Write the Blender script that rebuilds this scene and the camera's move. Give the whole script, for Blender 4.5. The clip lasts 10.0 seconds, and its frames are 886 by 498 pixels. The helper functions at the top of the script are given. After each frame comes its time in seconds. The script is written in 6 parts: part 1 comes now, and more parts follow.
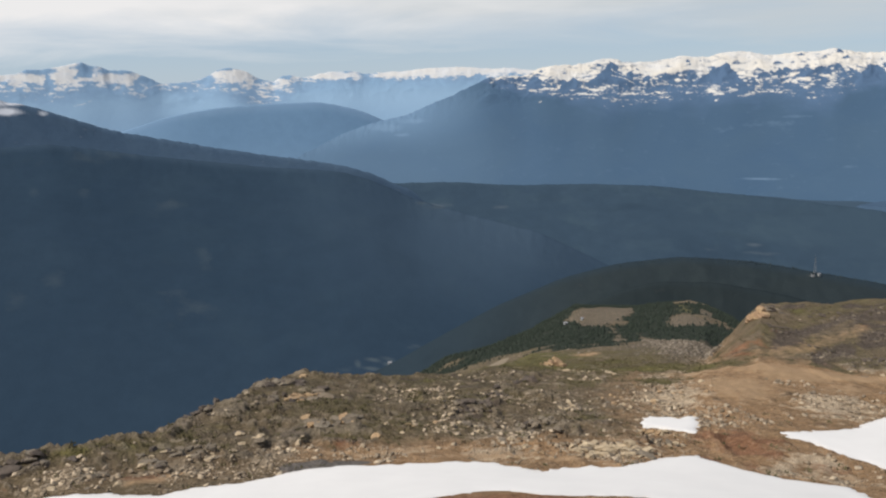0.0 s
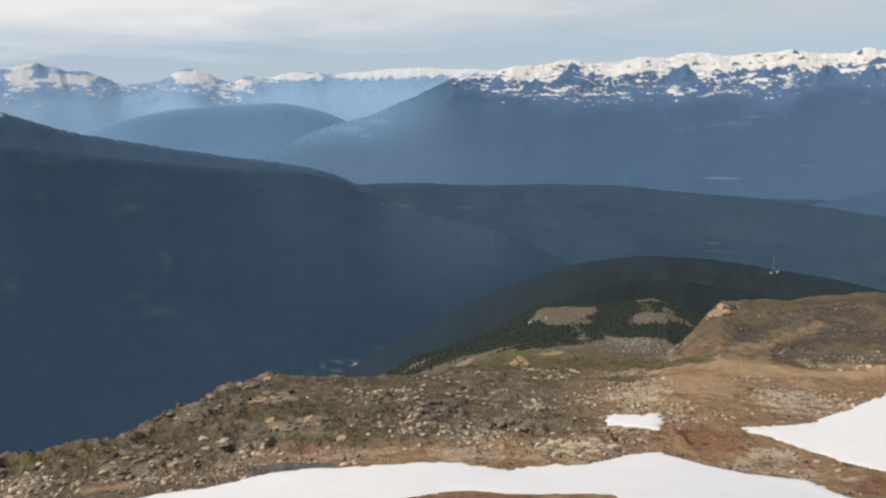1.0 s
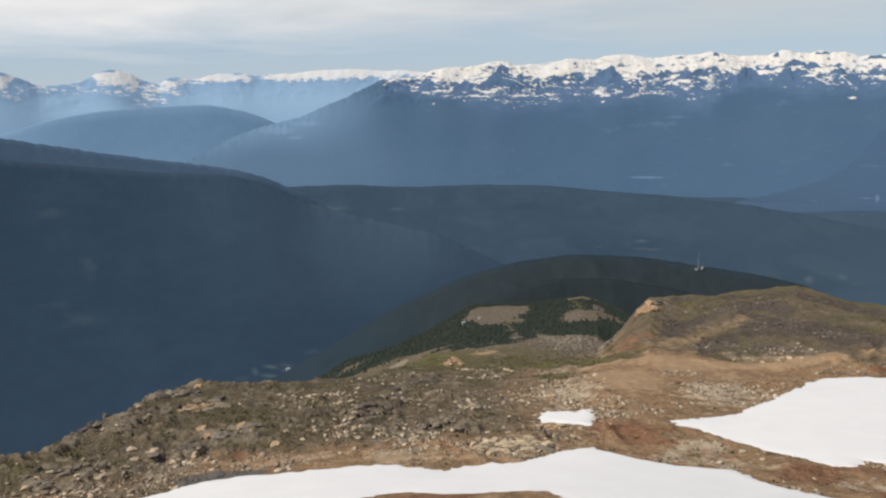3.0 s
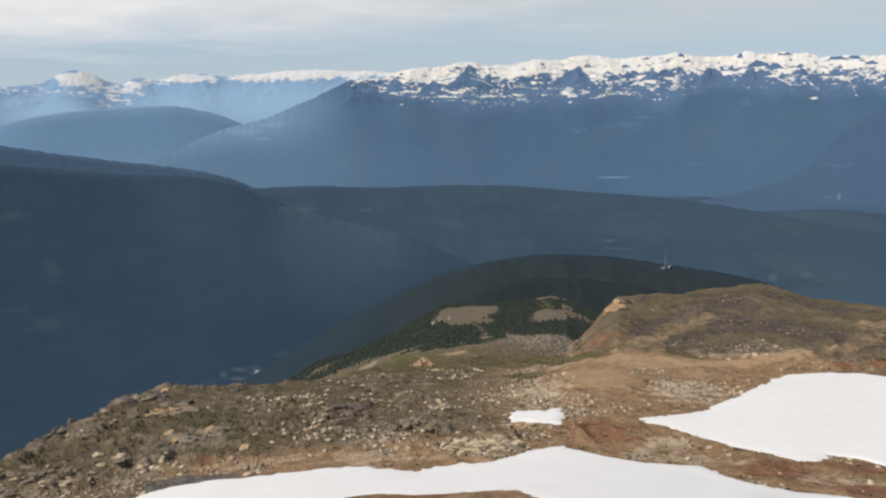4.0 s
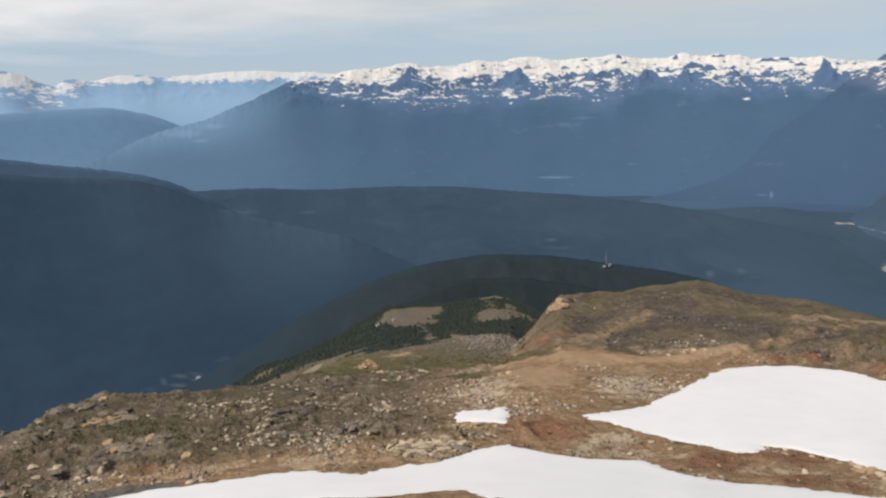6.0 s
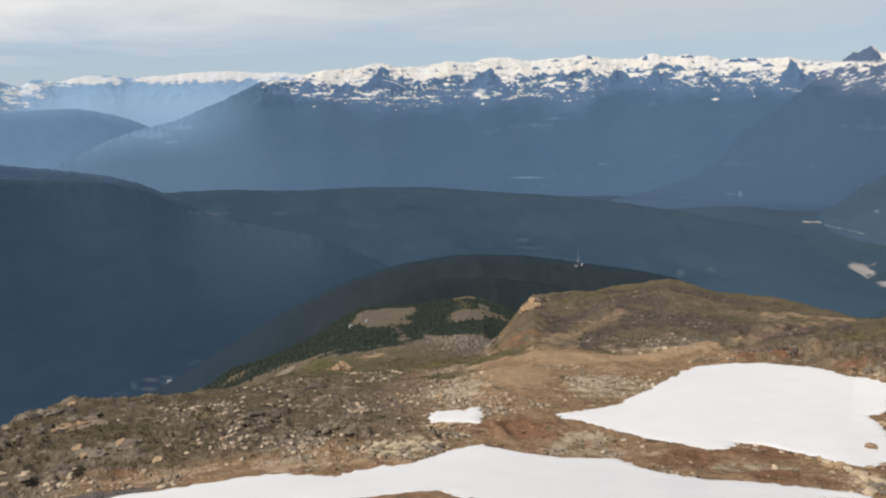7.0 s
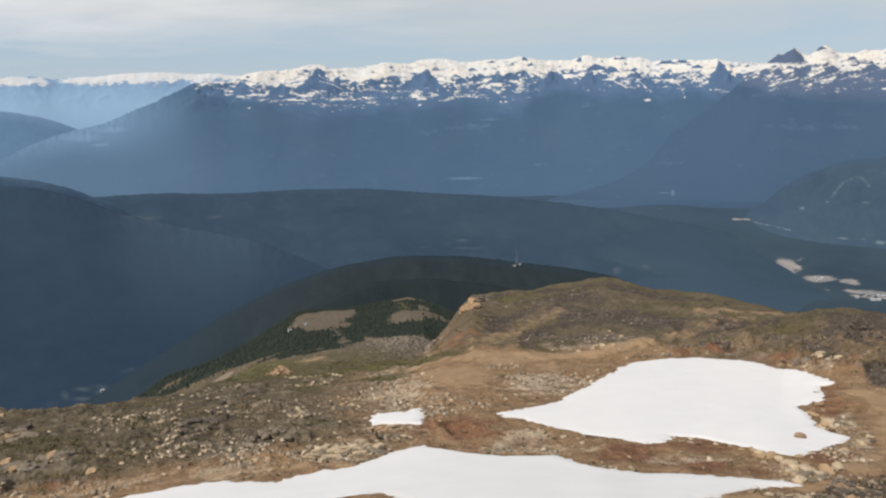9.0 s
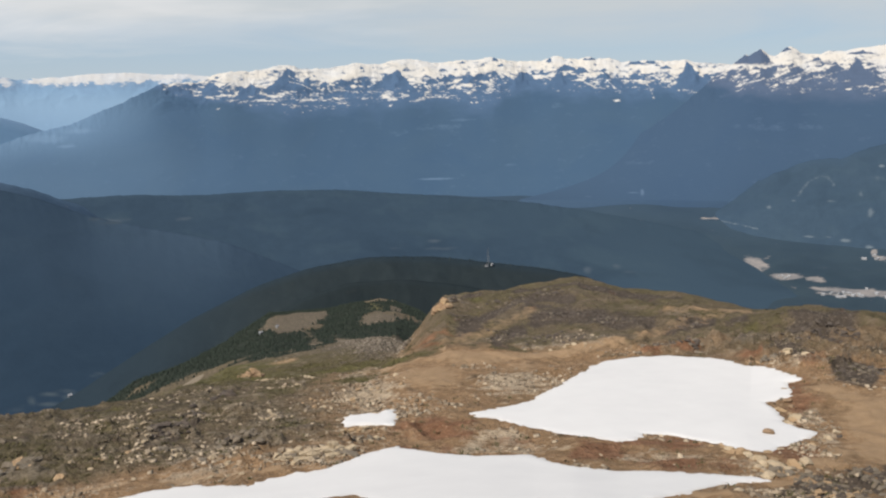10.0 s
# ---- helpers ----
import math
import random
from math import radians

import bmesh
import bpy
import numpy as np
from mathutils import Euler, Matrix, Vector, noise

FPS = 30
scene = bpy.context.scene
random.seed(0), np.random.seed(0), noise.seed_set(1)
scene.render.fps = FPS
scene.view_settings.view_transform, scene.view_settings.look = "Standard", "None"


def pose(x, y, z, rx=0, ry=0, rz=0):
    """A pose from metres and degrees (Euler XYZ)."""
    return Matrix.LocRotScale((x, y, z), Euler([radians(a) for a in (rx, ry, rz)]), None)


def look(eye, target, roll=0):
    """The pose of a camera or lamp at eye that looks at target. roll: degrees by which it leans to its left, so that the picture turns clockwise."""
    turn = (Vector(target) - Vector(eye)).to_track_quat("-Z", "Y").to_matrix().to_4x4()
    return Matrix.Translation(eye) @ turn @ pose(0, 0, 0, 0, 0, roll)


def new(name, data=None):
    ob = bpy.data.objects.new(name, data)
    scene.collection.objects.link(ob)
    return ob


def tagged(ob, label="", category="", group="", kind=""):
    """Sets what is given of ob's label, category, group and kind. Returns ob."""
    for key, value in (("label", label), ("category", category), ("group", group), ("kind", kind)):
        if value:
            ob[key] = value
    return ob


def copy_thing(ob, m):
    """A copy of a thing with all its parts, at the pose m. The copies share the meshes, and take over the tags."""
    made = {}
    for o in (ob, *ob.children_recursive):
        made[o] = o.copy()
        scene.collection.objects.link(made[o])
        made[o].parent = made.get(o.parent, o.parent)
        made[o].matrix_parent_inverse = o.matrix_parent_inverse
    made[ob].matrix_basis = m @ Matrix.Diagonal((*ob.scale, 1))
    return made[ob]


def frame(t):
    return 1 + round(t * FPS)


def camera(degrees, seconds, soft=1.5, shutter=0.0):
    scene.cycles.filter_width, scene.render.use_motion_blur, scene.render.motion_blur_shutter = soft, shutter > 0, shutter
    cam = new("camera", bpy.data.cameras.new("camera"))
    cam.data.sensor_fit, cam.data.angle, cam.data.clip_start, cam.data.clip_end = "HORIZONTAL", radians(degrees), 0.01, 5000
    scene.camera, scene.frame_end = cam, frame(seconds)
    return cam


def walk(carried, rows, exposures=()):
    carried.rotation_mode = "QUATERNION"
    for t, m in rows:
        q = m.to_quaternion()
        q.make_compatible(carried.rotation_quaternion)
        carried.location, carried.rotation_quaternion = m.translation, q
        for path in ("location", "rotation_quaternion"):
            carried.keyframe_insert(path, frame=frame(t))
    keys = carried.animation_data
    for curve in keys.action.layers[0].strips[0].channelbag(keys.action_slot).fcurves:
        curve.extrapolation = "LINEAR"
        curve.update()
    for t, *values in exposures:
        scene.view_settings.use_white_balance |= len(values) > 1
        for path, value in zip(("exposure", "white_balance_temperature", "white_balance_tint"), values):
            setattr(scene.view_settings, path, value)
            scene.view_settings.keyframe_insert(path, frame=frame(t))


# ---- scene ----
# ---- camera: a level pan from a tripod on the summit ----
cam = camera(54.74, 10.0, soft=2.2)
EYE_Z = 2.0
PITCH, LEAN = -11.146, -1.15
PAN = [(0.0, 0.0), (0.5, 1.182), (1.0, 2.424), (1.5, 3.608), (2.0, 4.732), (2.5, 5.895), (4.0, 9.131), (4.5, 10.111),
       (5.0, 11.069), (5.5, 12.044), (7.0, 14.845), (7.5, 15.827), (8.0, 16.913), (8.5, 17.987), (9.0, 19.002),
       (9.5, 19.964), (10.0, 20.933)]
walk(cam, [(t, pose(0, 0, EYE_Z, 0, 0, -a) @ pose(0, 0, 0, 90 + PITCH) @ pose(0, 0, 0, 0, 0, LEAN)) for t, a in PAN])

# ---- light ----
SUN_AZ, SUN_EL = -112.0, 50.0      # degrees; azimuth clockwise from +y
world = bpy.data.worlds.new("sky")
scene.world = world
world.use_nodes = True
wn, wl = world.node_tree.nodes, world.node_tree.links
wn.clear()


def wnode(kind, **props):
    n = wn.new(kind)
    for key, value in props.items():
        if key in n.inputs:
            n.inputs[key].default_value = value
    return n


def wmath(op, a, b=0.0, clamp=False):
    n = wn.new("ShaderNodeMath")
    n.operation, n.use_clamp = op, clamp
    for i, v in enumerate((a, b)):
        if isinstance(v, (int, float)):
            n.inputs[i].default_value = v
        else:
            wl.new(v, n.inputs[i])
    return n.outputs[0]


sky = wn.new("ShaderNodeTexSky")
sky.sky_type, sky.sun_disc = "NISHITA", False
sky.sun_elevation, sky.sun_rotation = radians(SUN_EL), radians(SUN_AZ)
sky.altitude, sky.air_density, sky.dust_density, sky.ozone_density = 1900, 1.0, 0.4, 3.0
coord = wn.new("ShaderNodeTexCoord")
sep = wn.new("ShaderNodeSeparateXYZ")
wl.new(coord.outputs["Generated"], sep.inputs[0])
up = wmath("ADD", sep.outputs[2], 0.11)
flat = wn.new("ShaderNodeCombineXYZ")
wl.new(wmath("DIVIDE", sep.outputs[0], up), flat.inputs[0])
wl.new(wmath("DIVIDE", sep.outputs[1], up), flat.inputs[1])
big = wnode("ShaderNodeTexNoise", Scale=0.55, Detail=7.0, Roughness=0.6, Distortion=0.6)
wl.new(flat.outputs[0], big.inputs["Vector"])
# thin high cloud: clear near the horizon, a veil above it, with gaps
veil = wmath("MULTIPLY", wmath("SUBTRACT", sep.outputs[2], 0.03), 19.0)
cover = wmath("ADD", veil, wmath("MULTIPLY", wmath("SUBTRACT", big.outputs[0], 0.5), 1.7))
cover = wmath("MULTIPLY", wmath("MULTIPLY", cover, 1.0, True), 0.88)
# the veil thins out towards the zenith
thin = wmath("SUBTRACT", 1.0, wmath("MULTIPLY", wmath("SUBTRACT", sep.outputs[2], 0.13), 2.6, True))
cover = wmath("MULTIPLY", cover, wmath("ADD", wmath("MULTIPLY", thin, 0.8), 0.2))
tone = wn.new("ShaderNodeMix")
tone.data_type = "RGBA"
tone.inputs["A"].default_value = (6.5, 6.9, 7.1, 1)
tone.inputs["B"].default_value = (10.1, 9.8, 9.6, 1)
fine = wnode("ShaderNodeTexNoise", Scale=1.6, Detail=5.0)
wl.new(flat.outputs[0], fine.inputs["Vector"])
west = wmath("MULTIPLY", sep.outputs[0], -1.5)
wl.new(wmath("ADD", fine.outputs[0], west, True), tone.inputs["Factor"])
mix = wn.new("ShaderNodeMix")
mix.data_type = "RGBA"
wl.new(cover, mix.inputs["Factor"])
blue = wn.new("ShaderNodeMix")     # thin haze low in the sky
blue.data_type = "RGBA"
blue.inputs["B"].default_value = (4.7, 5.9, 7.3, 1)
wl.new(wmath("MULTIPLY", wmath("MULTIPLY", thin, thin), 0.75), blue.inputs["Factor"])
wl.new(sky.outputs[0], blue.inputs["A"])
wl.new(blue.outputs["Result"], mix.inputs["A"])
wl.new(tone.outputs["Result"], mix.inputs["B"])
back = wn.new("ShaderNodeBackground")
back.inputs["Strength"].default_value = 0.09
wl.new(mix.outputs["Result"], back.inputs["Color"])
wout = wn.new("ShaderNodeOutputWorld")
wl.new(back.outputs[0], wout.inputs[0])

lamp = bpy.data.lights.new("sun", "SUN")
lamp.energy, lamp.angle, lamp.color = 4.5, radians(0.6), (1.0, 0.915, 0.81)
sun = new("sun", lamp)
_a, _e = radians(SUN_AZ), radians(SUN_EL)
sun.matrix_world = look((0, 0, 100), Vector((0, 0, 100)) - Vector((math.sin(_a) * math.cos(_e), math.cos(_a) * math.cos(_e), math.sin(_e))))
scene.view_settings.exposure = 0.0
# ---- materials ----
class Mat:
    """A node material under construction."""

    def __init__(self, name, rough=0.9, spec=0.3, metal=0.0):
        self.m = bpy.data.materials.new(name)
        self.m.use_nodes = True
        self.n, self.l = self.m.node_tree.nodes, self.m.node_tree.links
        self.b = self.n["Principled BSDF"]
        self.b.inputs["Roughness"].default_value = rough
        self.b.inputs["Specular IOR Level"].default_value = spec
        self.b.inputs["Metallic"].default_value = metal
        self.pos = self.n.new("ShaderNodeNewGeometry").outputs["Position"]
        self.local = self.n.new("ShaderNodeTexCoord").outputs["Object"]

    def put(self, socket, v):
        if isinstance(v, (int, float)):
            socket.default_value = v
        elif isinstance(v, tuple):
            socket.default_value = v if len(v) == 4 or socket.type == "VECTOR" else (*v, 1)
        else:
            self.l.new(v, socket)

    def noise(self, scale, detail=4.0, rough=0.55, stretch=(1, 1, 1), local=False, distort=0.0, lo=0.3, hi=0.7):
        mp = self.n.new("ShaderNodeMapping")
        mp.inputs["Scale"].default_value = stretch
        self.l.new(self.local if local else self.pos, mp.inputs["Vector"])
        t = self.n.new("ShaderNodeTexNoise")
        t.inputs["Scale"].default_value, t.inputs["Detail"].default_value = scale, detail
        t.inputs["Roughness"].default_value, t.inputs["Distortion"].default_value = rough, distort
        self.l.new(mp.outputs[0], t.inputs["Vector"])
        r = self.n.new("ShaderNodeMapRange")
        r.inputs["From Min"].default_value, r.inputs["From Max"].default_value = lo, hi
        self.l.new(t.outputs[0], r.inputs["Value"])
        return r.outputs[0]

    def attr(self, name):
        a = self.n.new("ShaderNodeAttribute")
        a.attribute_name = name
        return a.outputs["Fac"]

    def random(self):
        return self.n.new("ShaderNodeObjectInfo").outputs["Random"]

    def island(self):
        return self.n.new("ShaderNodeNewGeometry").outputs["Random Per Island"]

    def math(self, op, a, b=0.0, clamp=False):
        n = self.n.new("ShaderNodeMath")
        n.operation, n.use_clamp = op, clamp
        self.put(n.inputs[0], a)
        self.put(n.inputs[1], b)
        return n.outputs[0]

    def edge(self, value, noise_value, amount=0.6, sharp=3.0):
        """A weight from 0 to 1 whose border is frayed by a noise."""
        v = self.math("ADD", value, self.math("MULTIPLY", self.math("SUBTRACT", noise_value, 0.5), amount))
        return self.math("MULTIPLY", self.math("SUBTRACT", v, 0.5 - 0.5 / sharp), sharp, True)

    def mix(self, f, a, b, blend="MIX"):
        n = self.n.new("ShaderNodeMix")
        n.data_type, n.blend_type = "RGBA", blend
        self.put(n.inputs["Factor"], f)
        self.put(n.inputs["A"], a)
        self.put(n.inputs["B"], b)
        return n.outputs["Result"]

    def bump(self, heights, distance=0.1, strength=1.0):
        total = None
        for h, w in heights:
            v = self.math("MULTIPLY", h, w)
            total = v if total is None else self.math("ADD", total, v)
        n = self.n.new("ShaderNodeBump")
        n.inputs["Distance"].default_value, n.inputs["Strength"].default_value = distance, strength
        self.l.new(total, n.inputs["Height"])
        self.l.new(n.outputs[0], self.b.inputs["Normal"])

    def done(self, color, rough=None):
        self.put(self.b.inputs["Base Color"], color)
        if rough is not None:
            self.put(self.b.inputs["Roughness"], rough)
        return self.m


def ground_material():
    m = Mat("alpine_ground", 0.95, 0.12)
    n2, n3 = m.noise(0.7, 5, 0.65), m.noise(4.5, 4, 0.7)
    n4 = m.noise(0.22, 7, 0.7, distort=0.5)

    def pebbles(scale, cut):
        """Stones bedded in the soil: a mask, a shade of grey for each, and their height."""
        v = m.n.new("ShaderNodeTexVoronoi")
        v.inputs["Scale"].default_value, v.inputs["Randomness"].default_value = scale, 1.0
        m.l.new(m.pos, v.inputs["Vector"])
        sep3 = m.n.new("ShaderNodeSeparateColor")
        m.l.new(v.outputs["Color"], sep3.inputs[0])
        core = m.math("SUBTRACT", 1.0, m.math("MULTIPLY", v.outputs["Distance"], 1.9), True)
        pick = m.math("GREATER_THAN", sep3.outputs[0], cut)
        mask = m.math("MULTIPLY", m.math("MULTIPLY", m.math("SUBTRACT", core, 0.25), 6.0, True), pick)
        return mask, sep3.outputs[1], m.math("MULTIPLY", core, mask)

    p1, s1, h1 = pebbles(1.15, 0.78)
    p0, s0, h0 = pebbles(0.4, 0.5)
    p2, s2, h2 = pebbles(2.9, 0.5)
    p3, s3 = pebbles(6.0, 0.62)[:2]
    shade3 = m.mix(s3, (0.12, 0.098, 0.072), (0.72, 0.62, 0.48))
    shade1 = m.mix(s1, (0.17, 0.145, 0.115), (0.56, 0.485, 0.38))
    shade2 = m.mix(s2, (0.17, 0.14, 0.105), (0.68, 0.58, 0.45))
    earth = m.mix(n2, (0.235, 0.148, 0.082), (0.46, 0.305, 0.175))
    earth = m.mix(n3, m.mix(0.4, earth, (0.1, 0.072, 0.048)), earth)
    earth = m.mix(m.attr("drab"), earth, m.mix(n2, (0.088, 0.071, 0.05), (0.19, 0.155, 0.11)))
    big = m.noise(0.07, 5, 0.6, distort=1.0, lo=0.42, hi=0.62)
    earth = m.mix(m.math("MULTIPLY", big, m.math("ADD", 0.22, m.math("MULTIPLY", m.attr("drab"), 0.65))), earth, m.mix(n3, (0.07, 0.056, 0.034), (0.165, 0.13, 0.078)))
    clump = m.noise(0.19, 4, 0.6, lo=0.4, hi=0.6)
    gravel = m.mix(n2, (0.295, 0.23, 0.16), (0.54, 0.445, 0.327))
    gravel = m.mix(m.math("MULTIPLY", m.attr("drab"), 0.95), gravel, m.mix(n2, (0.066, 0.056, 0.042), (0.125, 0.106, 0.08)))
    grass = m.mix(n2, (0.066, 0.058, 0.031), (0.15, 0.127, 0.07))
    grass = m.mix(m.math("MULTIPLY", n3, 0.35), grass, (0.18, 0.145, 0.088))
    lush = m.math("MULTIPLY", m.math("SUBTRACT", m.attr("grass"), 0.72), 4.0, True)
    grass = m.mix(m.math("MULTIPLY", lush, 0.75), grass, m.mix(n2, (0.09, 0.088, 0.032), (0.155, 0.142, 0.056)))
    red = m.mix(n2, (0.15, 0.078, 0.045), (0.3, 0.168, 0.1))
    dark = m.mix(n2, (0.066, 0.054, 0.044), (0.14, 0.114, 0.09))
    dark = m.mix(m.math("MULTIPLY", n3, 0.6), dark, (0.05, 0.042, 0.037))
    track = m.mix(n2, (0.335, 0.226, 0.131), (0.435, 0.302, 0.18))
    track = m.mix(m.math("MULTIPLY", n3, 0.3), track, (0.28, 0.195, 0.12))
    woods = m.mix(n4, (0.022, 0.03, 0.025), (0.04, 0.048, 0.036))
    wet = m.mix(n2, (0.125, 0.115, 0.108), (0.17, 0.155, 0.142))
    a_grass, a_track = m.edge(m.attr("grass"), n4, 1.1, 3.6), m.edge(m.attr("track"), n2, 0.4, 2.2)
    a_gravel = m.edge(m.attr("gravel"), n2, 0.9, 2.5)
    a_wet = m.edge(m.attr("wet"), n2, 0.25, 5)
    c = m.mix(a_gravel, earth, gravel)
    c = m.mix(a_grass, c, grass)
    c = m.mix(m.edge(m.attr("dark"), n4, 1.0, 2.5), c, dark)
    a_red = m.edge(m.attr("red"), n4, 1.0, 2.8)
    c = m.mix(a_red, c, red)
    # bedrock plates that barely break the turf
    plates = m.math("MULTIPLY", m.math("MULTIPLY", p0, m.attr("drab")), m.math("SUBTRACT", 1.0, m.math("ADD", m.attr("woods"), m.attr("turf")), True))
    c = m.mix(m.math("MULTIPLY", plates, m.math("ADD", 0.25, m.math("MULTIPLY", n3, 0.5))), c, m.mix(s0, (0.13, 0.112, 0.085), (0.33, 0.285, 0.215)))
    stone = m.mix(n2, (0.1, 0.085, 0.063), (0.262, 0.222, 0.166))
    stone = m.mix(m.math("MULTIPLY", m.noise(0.3, 4, 0.6, lo=0.5, hi=0.62), 0.7), stone, m.mix(n3, (0.085, 0.072, 0.064), (0.17, 0.145, 0.128)))
    c = m.mix(m.math("MULTIPLY", m.edge(m.attr("ledge"), n3, 0.7, 2.4), 0.85), c, stone)
    # stones show where neither turf nor track hides them
    bare = m.math("SUBTRACT", 1.0, m.math("ADD", m.math("MULTIPLY", a_grass, 0.75), m.math("MULTIPLY", a_track, 0.95)), True)
    bare = m.math("MULTIPLY", bare, m.math("SUBTRACT", 1.0, a_wet, True))
    stony = m.math("MULTIPLY", bare, m.math("ADD", m.math("ADD", 0.03, m.math("MULTIPLY", clump, 0.28)), m.math("MULTIPLY", a_gravel, 0.5)))
    stony = m.math("MULTIPLY", stony, m.math("SUBTRACT", 1.0, m.math("MULTIPLY", a_red, 0.75)))
    stony = m.math("MULTIPLY", stony, m.math("SUBTRACT", 1.0, m.math("MULTIPLY", m.attr("turf"), 0.5)))
    c = m.mix(a_track, c, track)
    c = m.mix(m.math("MULTIPLY", p3, m.math("MULTIPLY", bare, 0.3)), c, shade3)
    c = m.mix(m.math("MULTIPLY", p2, stony), c, shade2)
    c = m.mix(m.math("MULTIPLY", p1, stony), c, shade1)
    c = m.mix(a_wet, c, wet)
    c = m.mix(m.edge(m.attr("woods"), n4, 0.5, 3), c, woods)
    blotch = m.noise(1.9, 6, 0.85, distort=0.3, lo=0.32, hi=0.68)
    blotch = m.mix(m.math("MAXIMUM", a_track, m.math("MULTIPLY", m.attr("turf"), 0.55)), m.mix(blotch, (0.72, 0.71, 0.69), (1.26, 1.23, 1.19)), (1, 1, 1))
    c = m.mix(1.0, c, blotch, "MULTIPLY")
    # the valley floor: forest, clearings and built-up land, haze mixed into the colours
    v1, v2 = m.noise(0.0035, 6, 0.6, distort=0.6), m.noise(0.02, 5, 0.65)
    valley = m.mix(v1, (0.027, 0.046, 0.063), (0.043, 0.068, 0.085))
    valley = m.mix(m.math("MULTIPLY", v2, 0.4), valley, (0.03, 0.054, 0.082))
    clear = m.mix(v2, (0.13, 0.14, 0.155), (0.31, 0.285, 0.265))
    # farther out the floor's colour shifts to the blue of haze
    valley = m.mix(m.math("MULTIPLY", m.attr("remote_haze"), 0.8), valley, (0.043, 0.075, 0.115))
    valley = m.mix(m.edge(m.attr("clearing"), v2, 0.8, 3.0), valley, clear)
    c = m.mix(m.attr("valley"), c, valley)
    near = m.math("SUBTRACT", 1.0, m.attr("valley"), True)
    level = m.math("SUBTRACT", 1.0, m.math("MULTIPLY", a_track, 0.8), True)
    m.bump([(m.math("MULTIPLY", m.math("MULTIPLY", n2, near), level), 0.5), (m.math("MULTIPLY", n3, near), 0.16), (m.math("MULTIPLY", h1, stony), 0.35), (m.math("MULTIPLY", h0, plates), 0.55), (m.math("MULTIPLY", h2, stony), 0.14)], 0.8, 0.9)
    return m.done(c)


def forest_material(name, low, high, pale, scale=0.004, bump=14.0, fade=None, mottle=1.0):
    """Wooded slopes seen from afar: crowns, gullies, lighter clearings."""
    m = Mat(name, 1.0, 0.0)
    n1, n2 = m.noise(scale, 6, 0.6, distort=0.8), m.noise(scale * 9, 5, 0.7)
    c = m.mix(n1, low, high)
    c = m.mix(m.math("MULTIPLY", n2, 0.35), c, tuple(0.72 * v for v in low))
    # lighter cuttings and thinner stands
    n3 = m.noise(scale * 3.2, 5, 0.6, stretch=(1, 0.7, 1.4), distort=0.4, lo=0.5, hi=0.68)
    c = m.mix(m.math("MULTIPLY", n3, 0.36 * mottle), c, (high[0] * 1.22 + 0.002, high[1] * 1.2 + 0.002, high[2] * 1.1))
    n4 = m.noise(scale * 1.7, 4, 0.5, distort=0.6, lo=0.55, hi=0.7)
    c = m.mix(m.math("MULTIPLY", n4, 0.45 * mottle), c, tuple(0.74 * v for v in low))
    c = m.mix(m.edge(m.attr("pale"), n2, 0.4, 1.4), c, pale)
    # part of the slope paled towards the colour of the haze
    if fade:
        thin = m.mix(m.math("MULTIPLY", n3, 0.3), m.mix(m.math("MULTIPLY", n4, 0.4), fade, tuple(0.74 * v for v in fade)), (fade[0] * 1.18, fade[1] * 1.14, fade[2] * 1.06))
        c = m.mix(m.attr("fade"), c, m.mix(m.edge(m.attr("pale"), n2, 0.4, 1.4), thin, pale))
    m.bump([(n2, 1.0), (n1, 1.5)], bump, 0.22)
    return m.done(c)


def range_material(name, low, high, rock, snow, haze_low=None):
    """A far range: wooded flanks, bare rock, snow fields."""
    m = Mat(name, 0.9, 0.1)
    n1, n2 = m.noise(0.0035, 6, 0.6, distort=0.7), m.noise(0.024, 5, 0.65, stretch=(1, 1, 1.8))
    c = m.mix(n1, low, high)
    c = m.mix(m.edge(m.attr("pale"), n2, 0.45, 1.3), c, tuple(min(1, 1.45 * v + 0.03) for v in high))
    # the air's blue mixed into the flank colour
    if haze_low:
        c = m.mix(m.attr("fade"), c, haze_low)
    c = m.mix(m.attr("bare"), c, m.mix(n2, rock, tuple(0.86 * v for v in rock)))
    # bluish shade painted over parts of the sunlit snow
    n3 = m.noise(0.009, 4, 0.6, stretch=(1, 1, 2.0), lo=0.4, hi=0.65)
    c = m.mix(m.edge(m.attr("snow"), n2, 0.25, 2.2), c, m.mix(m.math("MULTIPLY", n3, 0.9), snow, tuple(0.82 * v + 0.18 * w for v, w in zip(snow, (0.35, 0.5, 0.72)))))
    m.bump([(n2, 1.0)], 2.5, 0.25)
    return m.done(c)


def snow_material():
    m = Mat("old_snow", 0.75, 0.3)
    n1, n2 = m.noise(0.35, 5), m.noise(2.5, 4)
    c = m.mix(n1, (0.675, 0.675, 0.667), (0.71, 0.71, 0.7))
    c = m.mix(m.math("MULTIPLY", m.attr("dirt"), n2), c, (0.5, 0.42, 0.33))
    m.bump([(n1, 0.5), (n2, 0.12)], 0.04, 0.25)
    return m.done(c)


